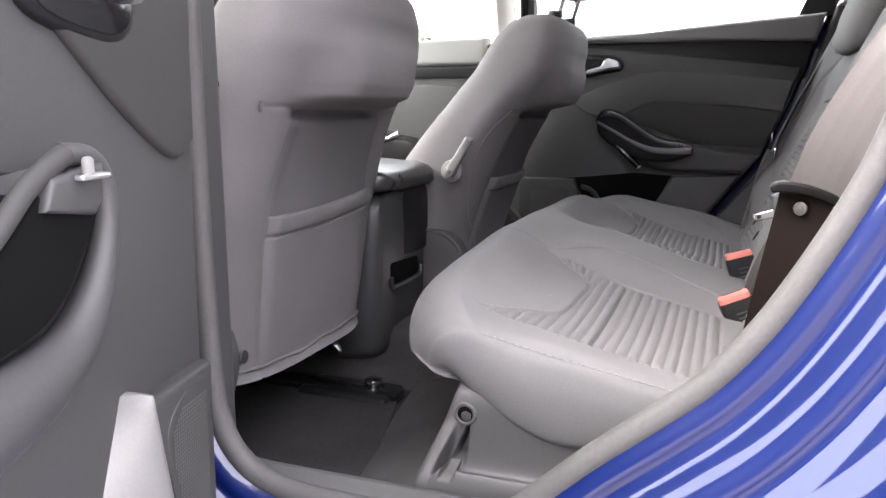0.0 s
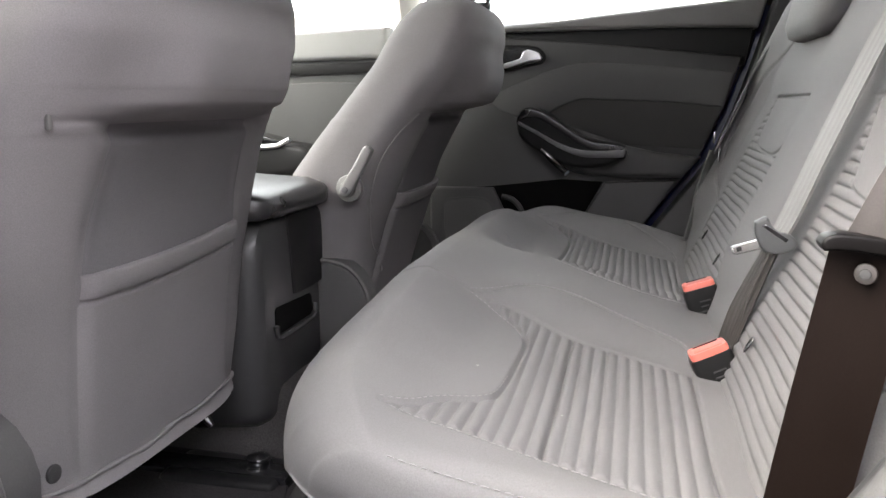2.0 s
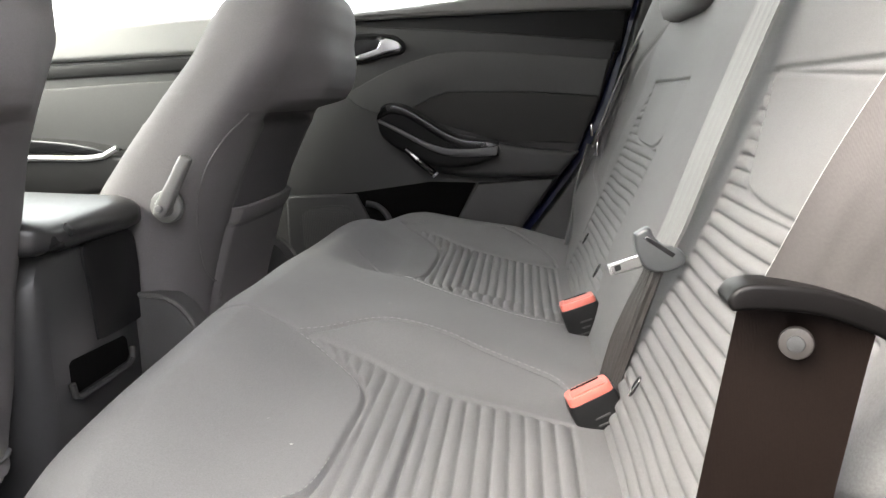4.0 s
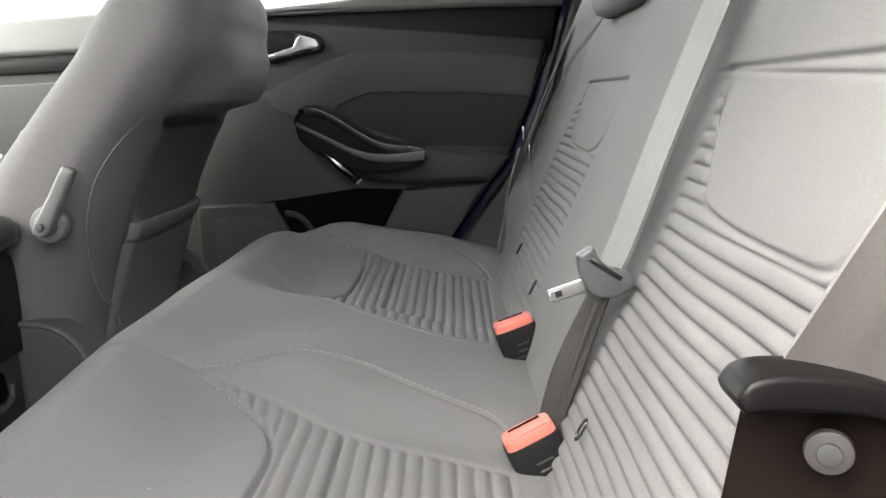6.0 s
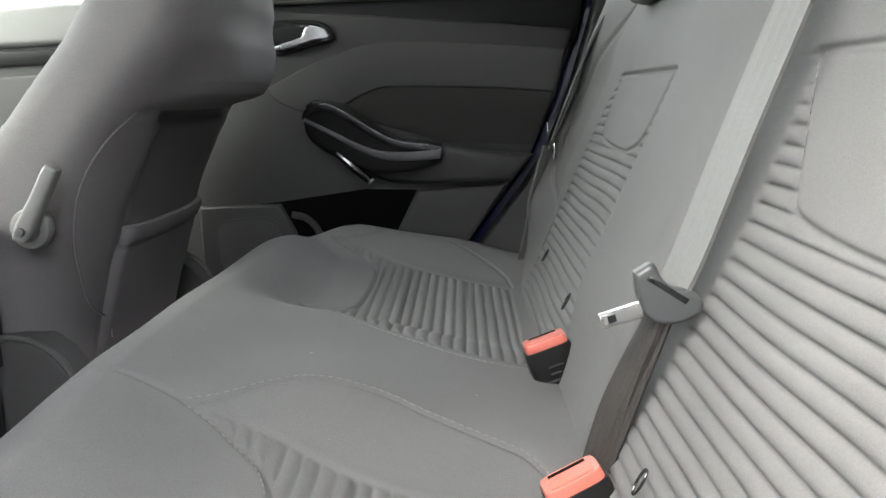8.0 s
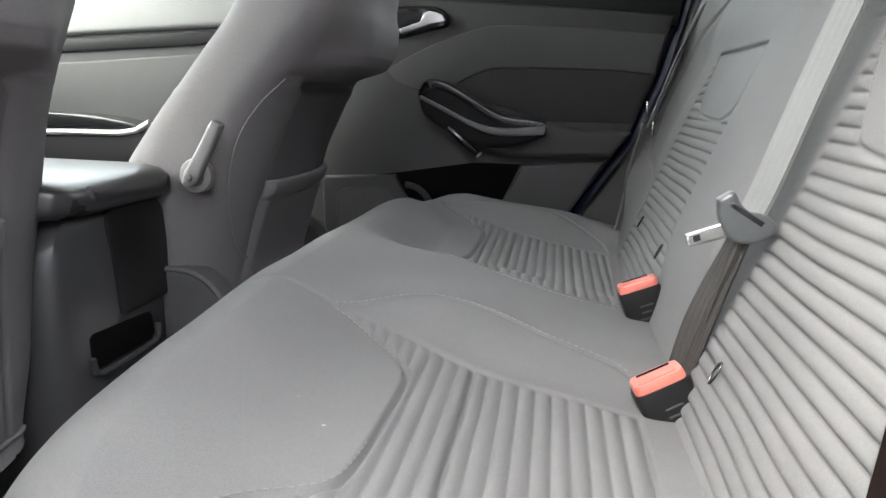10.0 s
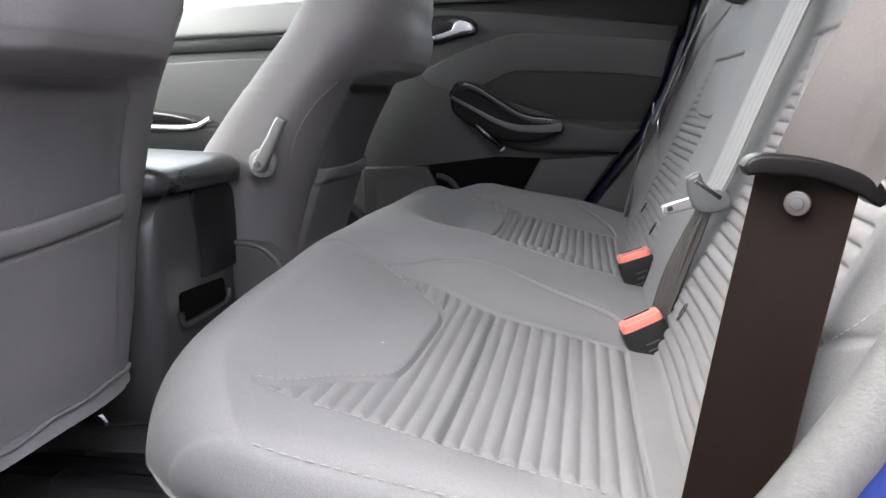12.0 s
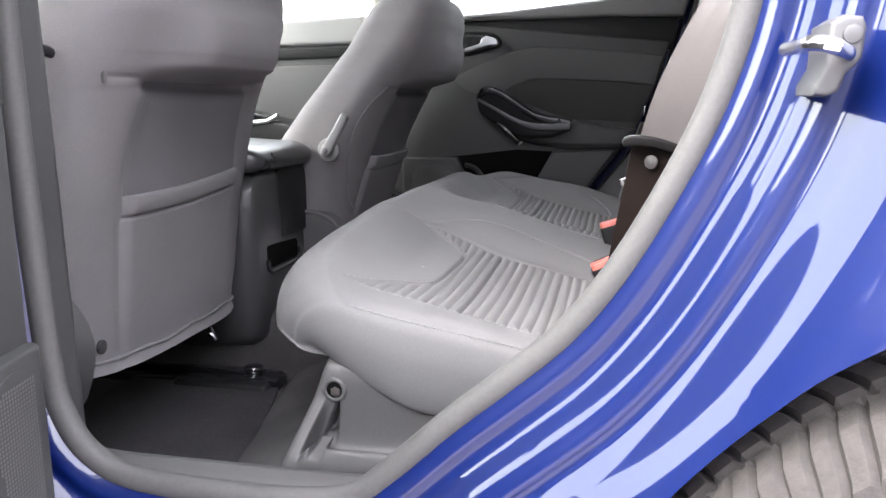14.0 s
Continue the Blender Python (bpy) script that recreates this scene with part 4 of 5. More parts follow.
    # window frame, glass, outer skin
    put("outer_skin", slab([(-0.54, 0.28), (-0.54, 0.93), (0.17, 0.965), (0.115, 0.80), (0.06, 0.68), (-0.05, 0.53), (-0.15, 0.42), (-0.22, 0.28)], 0.745, 0.86, 0.03, 4), PAINT, text="blue painted door skin")
    put("window_frame", tube([(-0.53, 0.725, 0.93), (-0.53, 0.64, 1.30), (-0.40, 0.615, 1.36), (-0.1, 0.60, 1.37), (0.10, 0.605, 1.33), (0.22, 0.64, 1.18), (0.17, 0.725, 0.96)], 0.022, 8), PLASTIC, text="black window frame")
    bm = bmesh.new()
    bm.faces.new([bm.verts.new(p) for p in ((-0.53, 0.728, 0.93), (0.10, 0.728, 0.96), (0.14, 0.64, 1.18), (0.08, 0.605, 1.33), (-0.1, 0.60, 1.37), (-0.40, 0.615, 1.36), (-0.53, 0.64, 1.30))])
    put("window_pane", bm, GLASS, text="clear door glass")
    put("quarter_trim", slab([(0.085, 0.955), (0.165, 0.972), (0.20, 1.10), (0.15, 1.12)], 0.725, 0.70, 0.003), PLASTIC, text="black window corner trim")
    put("door_seal", tube([(x, 0.735, z) for x, z in spline([(-0.53, 0.92), (-0.53, 0.5), (-0.50, 0.36), (-0.25, 0.34), (-0.15, 0.40), (-0.03, 0.55), (0.07, 0.70), (0.14, 0.92)], 60)], 0.009, 8), PLASTIC, text="black rubber seal")
    return d


rear_door("closed rear door with dark trim, cloth insert and silver handle", Matrix(), 1)
HINGE = Vector((-0.553, -0.783, 0))
OPEN = Matrix.Translation(HINGE + Vector((0, 0, -0.035))) @ Matrix.Rotation(radians(-79), 4, "Z") @ Matrix.Translation(-HINGE) @ Matrix.Diagonal((1, -1, 1, 1))
rear_door("open rear door with dark grey trim, armrest and loudspeaker", OPEN, -1)


# ---- body side with the door opening ----
def body_side():
    car = thing("car_body", "glossy blue hatchback body shell with open rear doorway", "car", (0, 0, 0))
    gap = spline([(-0.462, 1.33), (-0.470, 1.10), (-0.475, 0.90), (-0.474, 0.70), (-0.467, 0.52), (-0.457, 0.468), (-0.434, 0.435), (-0.395, 0.417), (-0.33, 0.412), (-0.25, 0.412), (-0.20, 0.421), (-0.165, 0.447), (-0.119, 0.490),
                  (-0.072, 0.530), (-0.034, 0.565), (0.001, 0.611), (0.037, 0.676), (0.062, 0.734), (0.078, 0.80), (0.085, 0.90), (0.072, 1.02), (0.03, 1.16), (-0.03, 1.27), (-0.12, 1.33)], 240)
    lean = np.interp(gap[:, 1], [0.43, 0.9, 1.33], [0.0, 0.0, 0.13])
    tan = np.gradient(gap, axis=0)
    nrm = np.c_[-tan[:, 1], tan[:, 0]] / np.linalg.norm(tan, axis=1)[:, None]
    nrm = -nrm if nrm[120, 1] > 0 else nrm

    dk = np.array([-0.006, 0.0, 0.006, 0.012, 0.018, 0.022, 0.027, 0.033, 0.040, 0.046, 0.052, 0.056, 0.060, 0.068, 0.078, 0.090, 0.105, 0.125, 0.15, 0.19, 0.25, 0.32, 0.40, 0.5, 0.6])
    yk = np.array([-0.708, -0.716, -0.726, -0.732, -0.734, -0.731, -0.734, -0.750, -0.768, -0.776, -0.778, -0.775, -0.781, -0.800, -0.824, -0.846, -0.862, -0.872, -0.880, -0.888, -0.893, -0.895, -0.893, -0.888, -0.88])
    def wheel_gap(p, n):
        """Room left between the doorway and the wheel arch or the next panel."""
        for d in np.linspace(0.02, 0.5, 400):
            q = p + n * d
            if np.hypot(q[0] - 0.285, q[1] - 0.312) < 0.355 - 0.6 * (0.885 + np.interp(d, dk, yk)) or q[1] < 0.20:
                return d
        return 0.5
    room = np.array([min(0.5, wheel_gap(p, n)) for p, n in zip(gap, nrm)])
    room = np.convolve(np.pad(room, 3, mode="edge"), np.ones(7) / 7, "valid")
    rows = []
    for k in range(len(dk)):
        d = np.minimum(dk[k], room + 0.00005 * k)
        y = np.interp(d, dk, yk) + lean
        q = gap + nrm * d[:, None]
        rows.append(np.c_[q[:, 0], y, q[:, 1]])
    # rolled lip at the edge of the panel
    q = rows[-1].copy()
    q[:, 1] += 0.03
    rows.append(q)
    sheet("quarter_panel", np.array(rows), PAINT, car, "glossy blue quarter panel and sill", flip=True)
    seal = np.c_[gap[:, 0], -0.716 + lean, gap[:, 1]]
    seal[:, 0] -= nrm[:, 0] * 0.001
    seal[:, 2] -= nrm[:, 1] * 0.001
    part("weatherstrip", tube(seal.tolist(), 0.0112, 16, 0.9, (0, 1, 0)), RUBBER, car, "grey rubber door weatherstrip", sharp=80)
    # Black tube drawn for the shadow line between seal and paint.
    groove = np.c_[gap[:, 0] + nrm[:, 0] * 0.0140, -0.7235 + lean, gap[:, 1] + nrm[:, 1] * 0.0140]
    part("seal_shade", tube(groove.tolist(), 0.0055, 8, 1.0, (0, 1, 0)), SHADEBLACK, car, "black tube for the shadow line beside the seal")
    return car


car = body_side()


def wheel():
    c = Vector((0.285, -0.772, 0.312))
    n = 576
    dys = np.r_[-0.10, -0.105, np.linspace(-0.10, 0.10, 61), 0.105, 0.10]
    P = []
    for k, dy in enumerate(dys):
        crown = 0.308 - 0.9 * abs(dy) ** 2 - (0.016 * step(0.075, 0.10, abs(dy)))
        r = 0.20 if k in (0, len(dys) - 1) else 0.24 if k in (1, len(dys) - 2) else float(crown)
        groove = any(abs(dy - g) < 0.0045 for g in (-0.052, -0.018, 0.018, 0.052)) and r > 0.26
        row = []
        for i in range(n):
            a = 2 * math.pi * (i + (6 * math.sin(dy * 30))) / n
            cut = r > 0.26 and (i % 5 == 0 if abs(dy) > 0.058 else i % 6 == 0)
            rr = r - (0.008 if groove else 0.0045 if cut else 0)
            row.append((c.x + rr * math.cos(a), c.y + dy, c.z + rr * math.sin(a)))
        P.append(row)
    w = part("wheel", disc(c, 0.205, 0.16, (0, 1, 0), 0.02, 48), SILVER, car, "alloy rear wheel")
    tyre = sheet("tyre", P, BLACKRUBBER, w, "worn black tyre", closed_v=True)
    tyre.data.polygons.foreach_set("use_smooth", [False] * len(tyre.data.polygons))
    # liner inside the arch
    arc = np.linspace(-0.4, np.pi + 0.4, 60)
    P = [[(0.285 + r * math.cos(a), y, 0.312 + r * math.sin(a)) for a in arc] for r, y in ((0.353, -0.762), (0.351, -0.755), (0.352, -0.74), (0.357, -0.72), (0.362, -0.68), (0.358, -0.60), (0.1, -0.60))]
    sheet("arch_liner", P, PLASTIC, car, "black wheel arch liner")


wheel()


# ---- shell: floor, roof, far side, ends ----
def shell():
    xs, ys = np.linspace(-1.9, -0.2, 120), np.linspace(-0.68, 0.68, 100)
    X, Y = np.meshgrid(xs, ys, indexing="ij")
    Z = 0.268 + 0.10 * (1 - step(0.055, 0.095, np.abs(Y - 0.03))) + 0.002 * np.sin(X * 40) * np.sin(Y * 33)
    Z = Z + 0.14 * step(-0.36, -0.24, X) * step(-0.545, -0.50, Y)
    sheet("floor_carpet", np.stack([X, Y, Z], -1), CARPET, car, "dark grey floor carpet", flip=True)
    # roof and lining
    xs, ys = np.linspace(-1.1, 1.1, 30), np.linspace(-0.60, 0.60, 24)
    X, Y = np.meshgrid(xs, ys, indexing="ij")
    Z = 1.40 - 0.05 * (Y / 0.6) ** 2 - 0.05 * (np.abs(X + 0.1) / 1.1) ** 3
    sheet("roof_lining", np.stack([X, Y, Z], -1), ROOFLINER, car, "light fabric roof lining")
    sheet("roof_skin", np.stack([X, Y * 1.04, Z + 0.04], -1), PAINT, car, "blue roof skin", flip=True)
    for s in (-1, 1):
        rail = [(-1.15, s * 0.66, 1.22), (-0.9, s * 0.62, 1.33), (-0.4, s * 0.60, 1.37), (0.1, s * 0.60, 1.36), (0.5, s * 0.60, 1.31), (1.0, s * 0.60, 1.20)]
        part("roof_rail", tube(spline(rail, 30).tolist(), 0.045, 10), CREAM, car, "light roof side trim")
    # far pillars and quarter
    part("centre_pillar", tube([(-0.575, 0.665, 0.90), (-0.585, 0.645, 1.05), (-0.60, 0.60, 1.36)], [0.055, 0.05, 0.045], 12, 0.6, (1, 0, 0)), CREAM, car, "light pillar trim")
    part("pillar_trim_lower", slab([(-0.50, 0.3), (-0.50, 0.92), (-0.66, 0.92), (-0.66, 0.3)], 0.74, 0.69, 0.01, 3), CHARCOAL, car)
    part("near_pillar", slab([(-0.475, 0.36), (-0.485, 0.95), (-0.475, 1.33), (-0.63, 1.33), (-0.65, 0.95), (-0.65, 0.36)], -0.74, -0.655, 0.015, 4), CHARCOAL, car, "grey pillar trim")
    # black jamb and blue edge behind the closed door
    part("far_jamb", slab([(0.150, 0.97), (0.120, 0.86), (0.080, 0.757), (0.040, 0.664), (0.0, 0.604), (-0.066, 0.516), (-0.12, 0.44), (0.05, 0.44), (0.25, 0.60), (0.30, 0.97)], 0.80, 0.715, 0.004), PAINT, car, "blue painted door jamb")
    part("far_quarter_trim", slab([(0.165, 0.985), (0.130, 0.86), (0.098, 0.757), (0.060, 0.664), (0.018, 0.602), (-0.05, 0.514), (-0.10, 0.44), (0.30, 0.44), (0.5, 1.0)], 0.72, 0.655, 0.006, 3), CHARCOAL, car, "dark quarter trim")
    part("far_quarter_upper", slab([(0.165, 0.985), (0.22, 1.12), (0.16, 1.28), (0.05, 1.35), (1.0, 1.25), (1.0, 0.985)], 0.70, 0.62, 0.01, 3), CREAM, car, "light quarter trim")
    part("near_quarter_trim", slab([(0.10, 0.98), (0.09, 0.80), (0.080, 0.735), (0.058, 0.678), (0.030, 0.625), (0.0, 0.577), (-0.01, 0.46), (0.30, 0.44), (0.6, 0.98)], -0.71, -0.645, 0.006, 3), CHARCOAL, car, "dark quarter trim")
    part("near_quarter_upper", slab([(0.09, 0.985), (0.08, 1.05), (0.03, 1.17), (-0.03, 1.28), (1.0, 1.25), (1.0, 0.985)], -0.70, -0.62, 0.01, 3), CREAM, car, "light quarter trim")
    part("parcel_shelf", box((0.62, 0, 0.94), (0.66, 1.24, 0.03), 0.008), CHARCOAL, car, "dark parcel shelf")
    part("tailgate", box((1.03, 0, 0.62), (0.06, 1.36, 0.64), 0.02), PLASTIC, car)
    # Tailgate glass is out of view; its dark tint holds back rear light.
    bm = bmesh.new()
    bm.faces.new([bm.verts.new(p) for p in ((1.04, -0.60, 0.95), (1.04, 0.60, 0.95), (0.86, 0.54, 1.31), (0.86, -0.54, 1.31))])
    part("rear_window", bm, DIMGLASS, car, "unseen tailgate glass, tinted to cut light from behind")
    for s in (-1, 1):
        part("tailgate_pillar", tube([(1.03, s * 0.64, 0.93), (0.95, s * 0.60, 1.15), (0.84, s * 0.56, 1.33)], 0.045, 10), CREAM, car)
    part("bulkhead", box((-1.75, 0, 0.62), (0.10, 1.40, 0.70), 0.03), PLASTIC, car)
    part("dashboard", loft([[(x, y, z) for x, z in spline([(-1.70, 0.50), (-1.32, 0.55), (-1.22, 0.68), (-1.26, 0.86), (-1.40, 0.93), (-1.72, 0.92), (-1.70, 0.50)], 30)[:-1]] for y in (-0.68, -0.66, 0.66, 0.68)]), CHARCOAL, car, "dark dashboard")
    bm = bmesh.new()
    bm.faces.new([bm.verts.new(p) for p in ((-1.78, -0.62, 0.93), (-1.78, 0.62, 0.93), (-1.08, 0.56, 1.35), (-1.08, -0.56, 1.35))])
    w = part("windscreen", bm, GLASS, car, "clear windscreen")
    for s in (-1, 1):
        part("windscreen_pillar", tube([(-1.80, s * 0.66, 0.92), (-1.45, s * 0.645, 1.14), (-1.12, s * 0.61, 1.32)], 0.035, 10), CREAM, car)
    part("underbody", box((-0.4, 0, 0.22), (2.6, 1.50, 0.04), 0.01), PLASTIC, car)


shell()


def sill_plate():
    rows = []
    for y, z in ((-0.712, 0.418), (-0.69, 0.424), (-0.668, 0.416), (-0.648, 0.390), (-0.632, 0.33), (-0.622, 0.262)):
        rows.append([(x, y, z + 0.006 * step(-0.42, -0.52, x) + 0.35 * step(-0.22, 0.05, x) * 0.2) for x in np.linspace(-0.56, -0.02, 40)])
    sheet("sill_plate", rows, SILLGREY, car, "dark plastic sill plate", flip=True)


sill_plate()


def front_door(s, label):
    d = thing("front_door", label, "car door", (-1.1, s * 0.72, 0.3), "front doors")
    M = Matrix.Diagonal((1, s, 1, 1))

    def put(name, bm, mat, parent=d, text=""):
        return part(name, bm, mat, parent, text, M)
    put("panel", slab([(-1.62, 0.30), (-1.62, 0.86), (-0.63, 0.885), (-0.63, 0.30)], 0.74, 0.675, 0.008, 3), FRONTLINING, text="grey door lining")
    put("dark_band", slab([(-1.60, 0.822), (-1.60, 0.842), (-0.64, 0.862), (-0.64, 0.838)], 0.69, 0.669, 0.002), PLASTIC)
    put("window_ledge", slab([(-1.62, 0.85), (-1.62, 0.905), (-0.63, 0.935), (-0.63, 0.868)], 0.745, 0.662, 0.012, 4), LEDGEGREY, text="pale grey window ledge")
    pad = spline([(-1.50, 0.745), (-1.45, 0.795), (-1.30, 0.808), (-1.0, 0.812), (-0.74, 0.818), (-0.69, 0.80), (-0.685, 0.72), (-0.72, 0.66), (-1.1, 0.65), (-1.45, 0.66), (-1.50, 0.745)], 60)[:-1]
    put("insert", slab(pad.tolist(), 0.69, 0.6695, 0.004, 3), FRONTLINING, text="padded grey insert with a rounded seam")
    arm = put("armrest", slab(spline([(-1.45, 0.70), (-1.30, 0.70), (-1.10, 0.695), (-0.90, 0.69), (-0.80, 0.675), (-0.80, 0.63), (-1.0, 0.60), (-1.40, 0.62), (-1.45, 0.70)], 48)[:-1].tolist(), 0.68, 0.60, 0.015, 4), PLASTIC, text="black armrest")
    put("trim_strip", tube([(x, 0.597, z) for x, z in spline([(-1.45, 0.698), (-1.2, 0.687), (-1.0, 0.681), (-0.88, 0.678), (-0.835, 0.695)], 20)], 0.006, 8), DULLSILVER, arm, "silver strip")
    put("switch_panel", slab(spline([(-1.45, 0.705), (-1.25, 0.722), (-1.05, 0.718), (-0.92, 0.705), (-0.85, 0.682), (-1.0, 0.690), (-1.2, 0.695), (-1.45, 0.705)], 40)[:-1].tolist(), 0.67, 0.598, 0.003), GLOSS, arm, "gloss black switch panel")
    for i in range(4):
        put("window_switch", box((-1.24 + 0.05 * (i // 2), 0.600 + 0.003 * (i % 2), 0.704), (0.03, 0.014, 0.012), 0.003), GLOSS, arm)
    put("outer_skin", slab([(-1.66, 0.22), (-1.66, 0.88), (-0.58, 0.925), (-0.58, 0.22)], 0.75, 0.875, 0.03, 4), PAINT, text="blue painted door skin")
    put("window_frame", tube([(-1.62, 0.72, 0.90), (-1.2, 0.655, 1.25), (-1.0, 0.625, 1.34), (-0.60, 0.615, 1.37), (-0.585, 0.72, 0.93)], 0.018, 8), PLASTIC)
    bm = bmesh.new()
    bm.faces.new([bm.verts.new(p) for p in ((-1.62, 0.725, 0.90), (-0.585, 0.725, 0.93), (-0.60, 0.615, 1.37), (-1.0, 0.625, 1.34), (-1.2, 0.655, 1.25))])
    g = put("window_pane", bm, GLASS, text="clear door glass")
    return d


front_door(1, "closed front door with pale grey ledge and silver trim")
front_door(-1, "closed front door beside the front passenger seat")


# ---- centre console ----
def console():
    c = thing("centre_console", "black centre console with a leather armrest lid and rear cubby", "console", (-0.75, 0.04, 0.30))
    y0, y1 = -0.085, 0.150
    ym, hw = (y0 + y1) / 2, (y1 - y0) / 2

    def ring(x, zb, zt, w, n=40, e=0.35):
        return [(x, ym + w * np.sign(math.cos(a)) * abs(math.cos(a)) ** e, (zb + zt) / 2 + (zt - zb) / 2 * np.sign(math.sin(a)) * abs(math.sin(a)) ** e) for a in np.linspace(0, 2 * np.pi, n, endpoint=False)]
    part("body", loft([ring(-0.585, 0.33, 0.605, hw - 0.022), ring(-0.592, 0.32, 0.615, hw - 0.012), ring(-0.61, 0.31, 0.618, hw - 0.004), ring(-0.70, 0.30, 0.618, hw), ring(-1.30, 0.28, 0.56, hw)]), CONSOLEGREY, c, "charcoal console body")
    face = spline([(ym - 0.004, 0.50), (ym - 0.010, 0.56), (ym - 0.016, 0.605), (ym + 0.01, 0.616), (ym + hw - 0.02, 0.612), (ym + hw - 0.004, 0.57), (ym + hw - 0.008, 0.50), (ym + hw - 0.02, 0.490), (ym + 0.004, 0.491), (ym - 0.004, 0.50)], 48)[:-1]
    bm = slab(face.tolist(), 0.0, 0.006, 0.003, 2)
    turn = Matrix(((0, 1, 0, -0.588), (1, 0, 0, 0), (0, 0, 1, 0), (0, 0, 0, 1)))
    part("rear_panel", bm, PLASTIC, c, "black rear panel", turn)
    # Cubby depth is only shade, put on the panel as a black plate.
    hole = [(-0.034, 0.452), (-0.034, 0.482), (-0.028, 0.486), (0.088, 0.480), (0.094, 0.474), (0.096, 0.452), (0.088, 0.446), (-0.026, 0.446)]
    part("cubby", slab(hole, 0.0, 0.0055, 0.001), SHADEBLACK, c, "black plate for the shade inside the cubby", turn)
    part("cubby_lip", tube([(-0.580, y, z) for y, z in ((-0.040, 0.462), (-0.036, 0.446), (-0.026, 0.441), (0.03, 0.440), (0.088, 0.441), (0.099, 0.447), (0.102, 0.462))], 0.004, 8), CHARCOAL, c)
    lid = []
    for x, zb, zt, w in ((-0.564, 0.628, 0.636, hw - 0.03), (-0.568, 0.619, 0.645, hw - 0.012), (-0.580, 0.614, 0.652, hw + 0.0), (-0.60, 0.613, 0.658, hw + 0.006), (-0.75, 0.613, 0.667, hw + 0.006), (-0.88, 0.613, 0.664, hw), (-0.90, 0.62, 0.65, hw - 0.01)):
        lid.append(ring(x, zb, zt, w))
    part("armrest_lid", loft(lid), LEATHER, c, "black leather armrest lid", sharp=60)
    part("gear_surround", box((-1.08, ym, 0.575), (0.30, 0.16, 0.02), 0.006), GLOSS, c)
    part("gear_knob", tube([(-1.12, ym, 0.58), (-1.12, ym, 0.66), (-1.12, ym, 0.70), (-1.12, ym, 0.725)], [0.012, 0.011, 0.024, 0.014], 14, 1.0, (1, 0, 0)), LEATHER, c, "leather gear knob")
    return c


console()


# ---- floor details ----
def mat_thing():
    m = thing("floor_mat", "black pile floor mat lying in the rear footwell", "floor mat", (-0.55, -0.3, 0.27))
    out = spline([(-0.78, -0.60), (-0.78, -0.075), (-0.60, -0.072), (-0.545, -0.10), (-0.505, -0.22), (-0.472, -0.38), (-0.455, -0.57), (-0.48, -0.60), (-0.78, -0.60)], 60)[:-1]
    bm = slab([(x, y) for x, y in out], 0.0, 0.004, 0.002, 2)
    turn = Matrix(((1, 0, 0, 0), (0, 0, 1, 0), (0, 1, 0, 0.270), (0, 0, 0, 1)))
    part("mat_surface", bm, MATPILE, m, "", turn)
    return m


mat_thing()


def heel_riser():
    """Carpeted slope from the footwell up to the underside of the bench."""
    r = thing("carpet_riser", "grey carpeted slope below the front of the rear bench", "carpet", (-0.45, -0.2, 0.27), kind="structure")
    rows = []
    for y in np.linspace(-0.675, 0.60, 64):
        foot = np.interp(y, [-0.6, -0.45, -0.33, -0.214, 0.053, 0.6], [-0.452, -0.466, -0.484, -0.508, -0.545, -0.545])
        line = spline([(foot - 0.006, 0.262), (foot + 0.012, 0.279), (foot * 0.5 - 0.160, 0.318), (-0.345, 0.352), (-0.322, 0.360)], 24)
        rows.append(np.c_[line[:, 0], np.full(24, y), line[:, 1] + 0.0008 * np.sin(60 * y + 30 * line[:, 0])])
    sheet("pile", np.array(rows), RISERCARPET, r)
    return r


heel_riser()


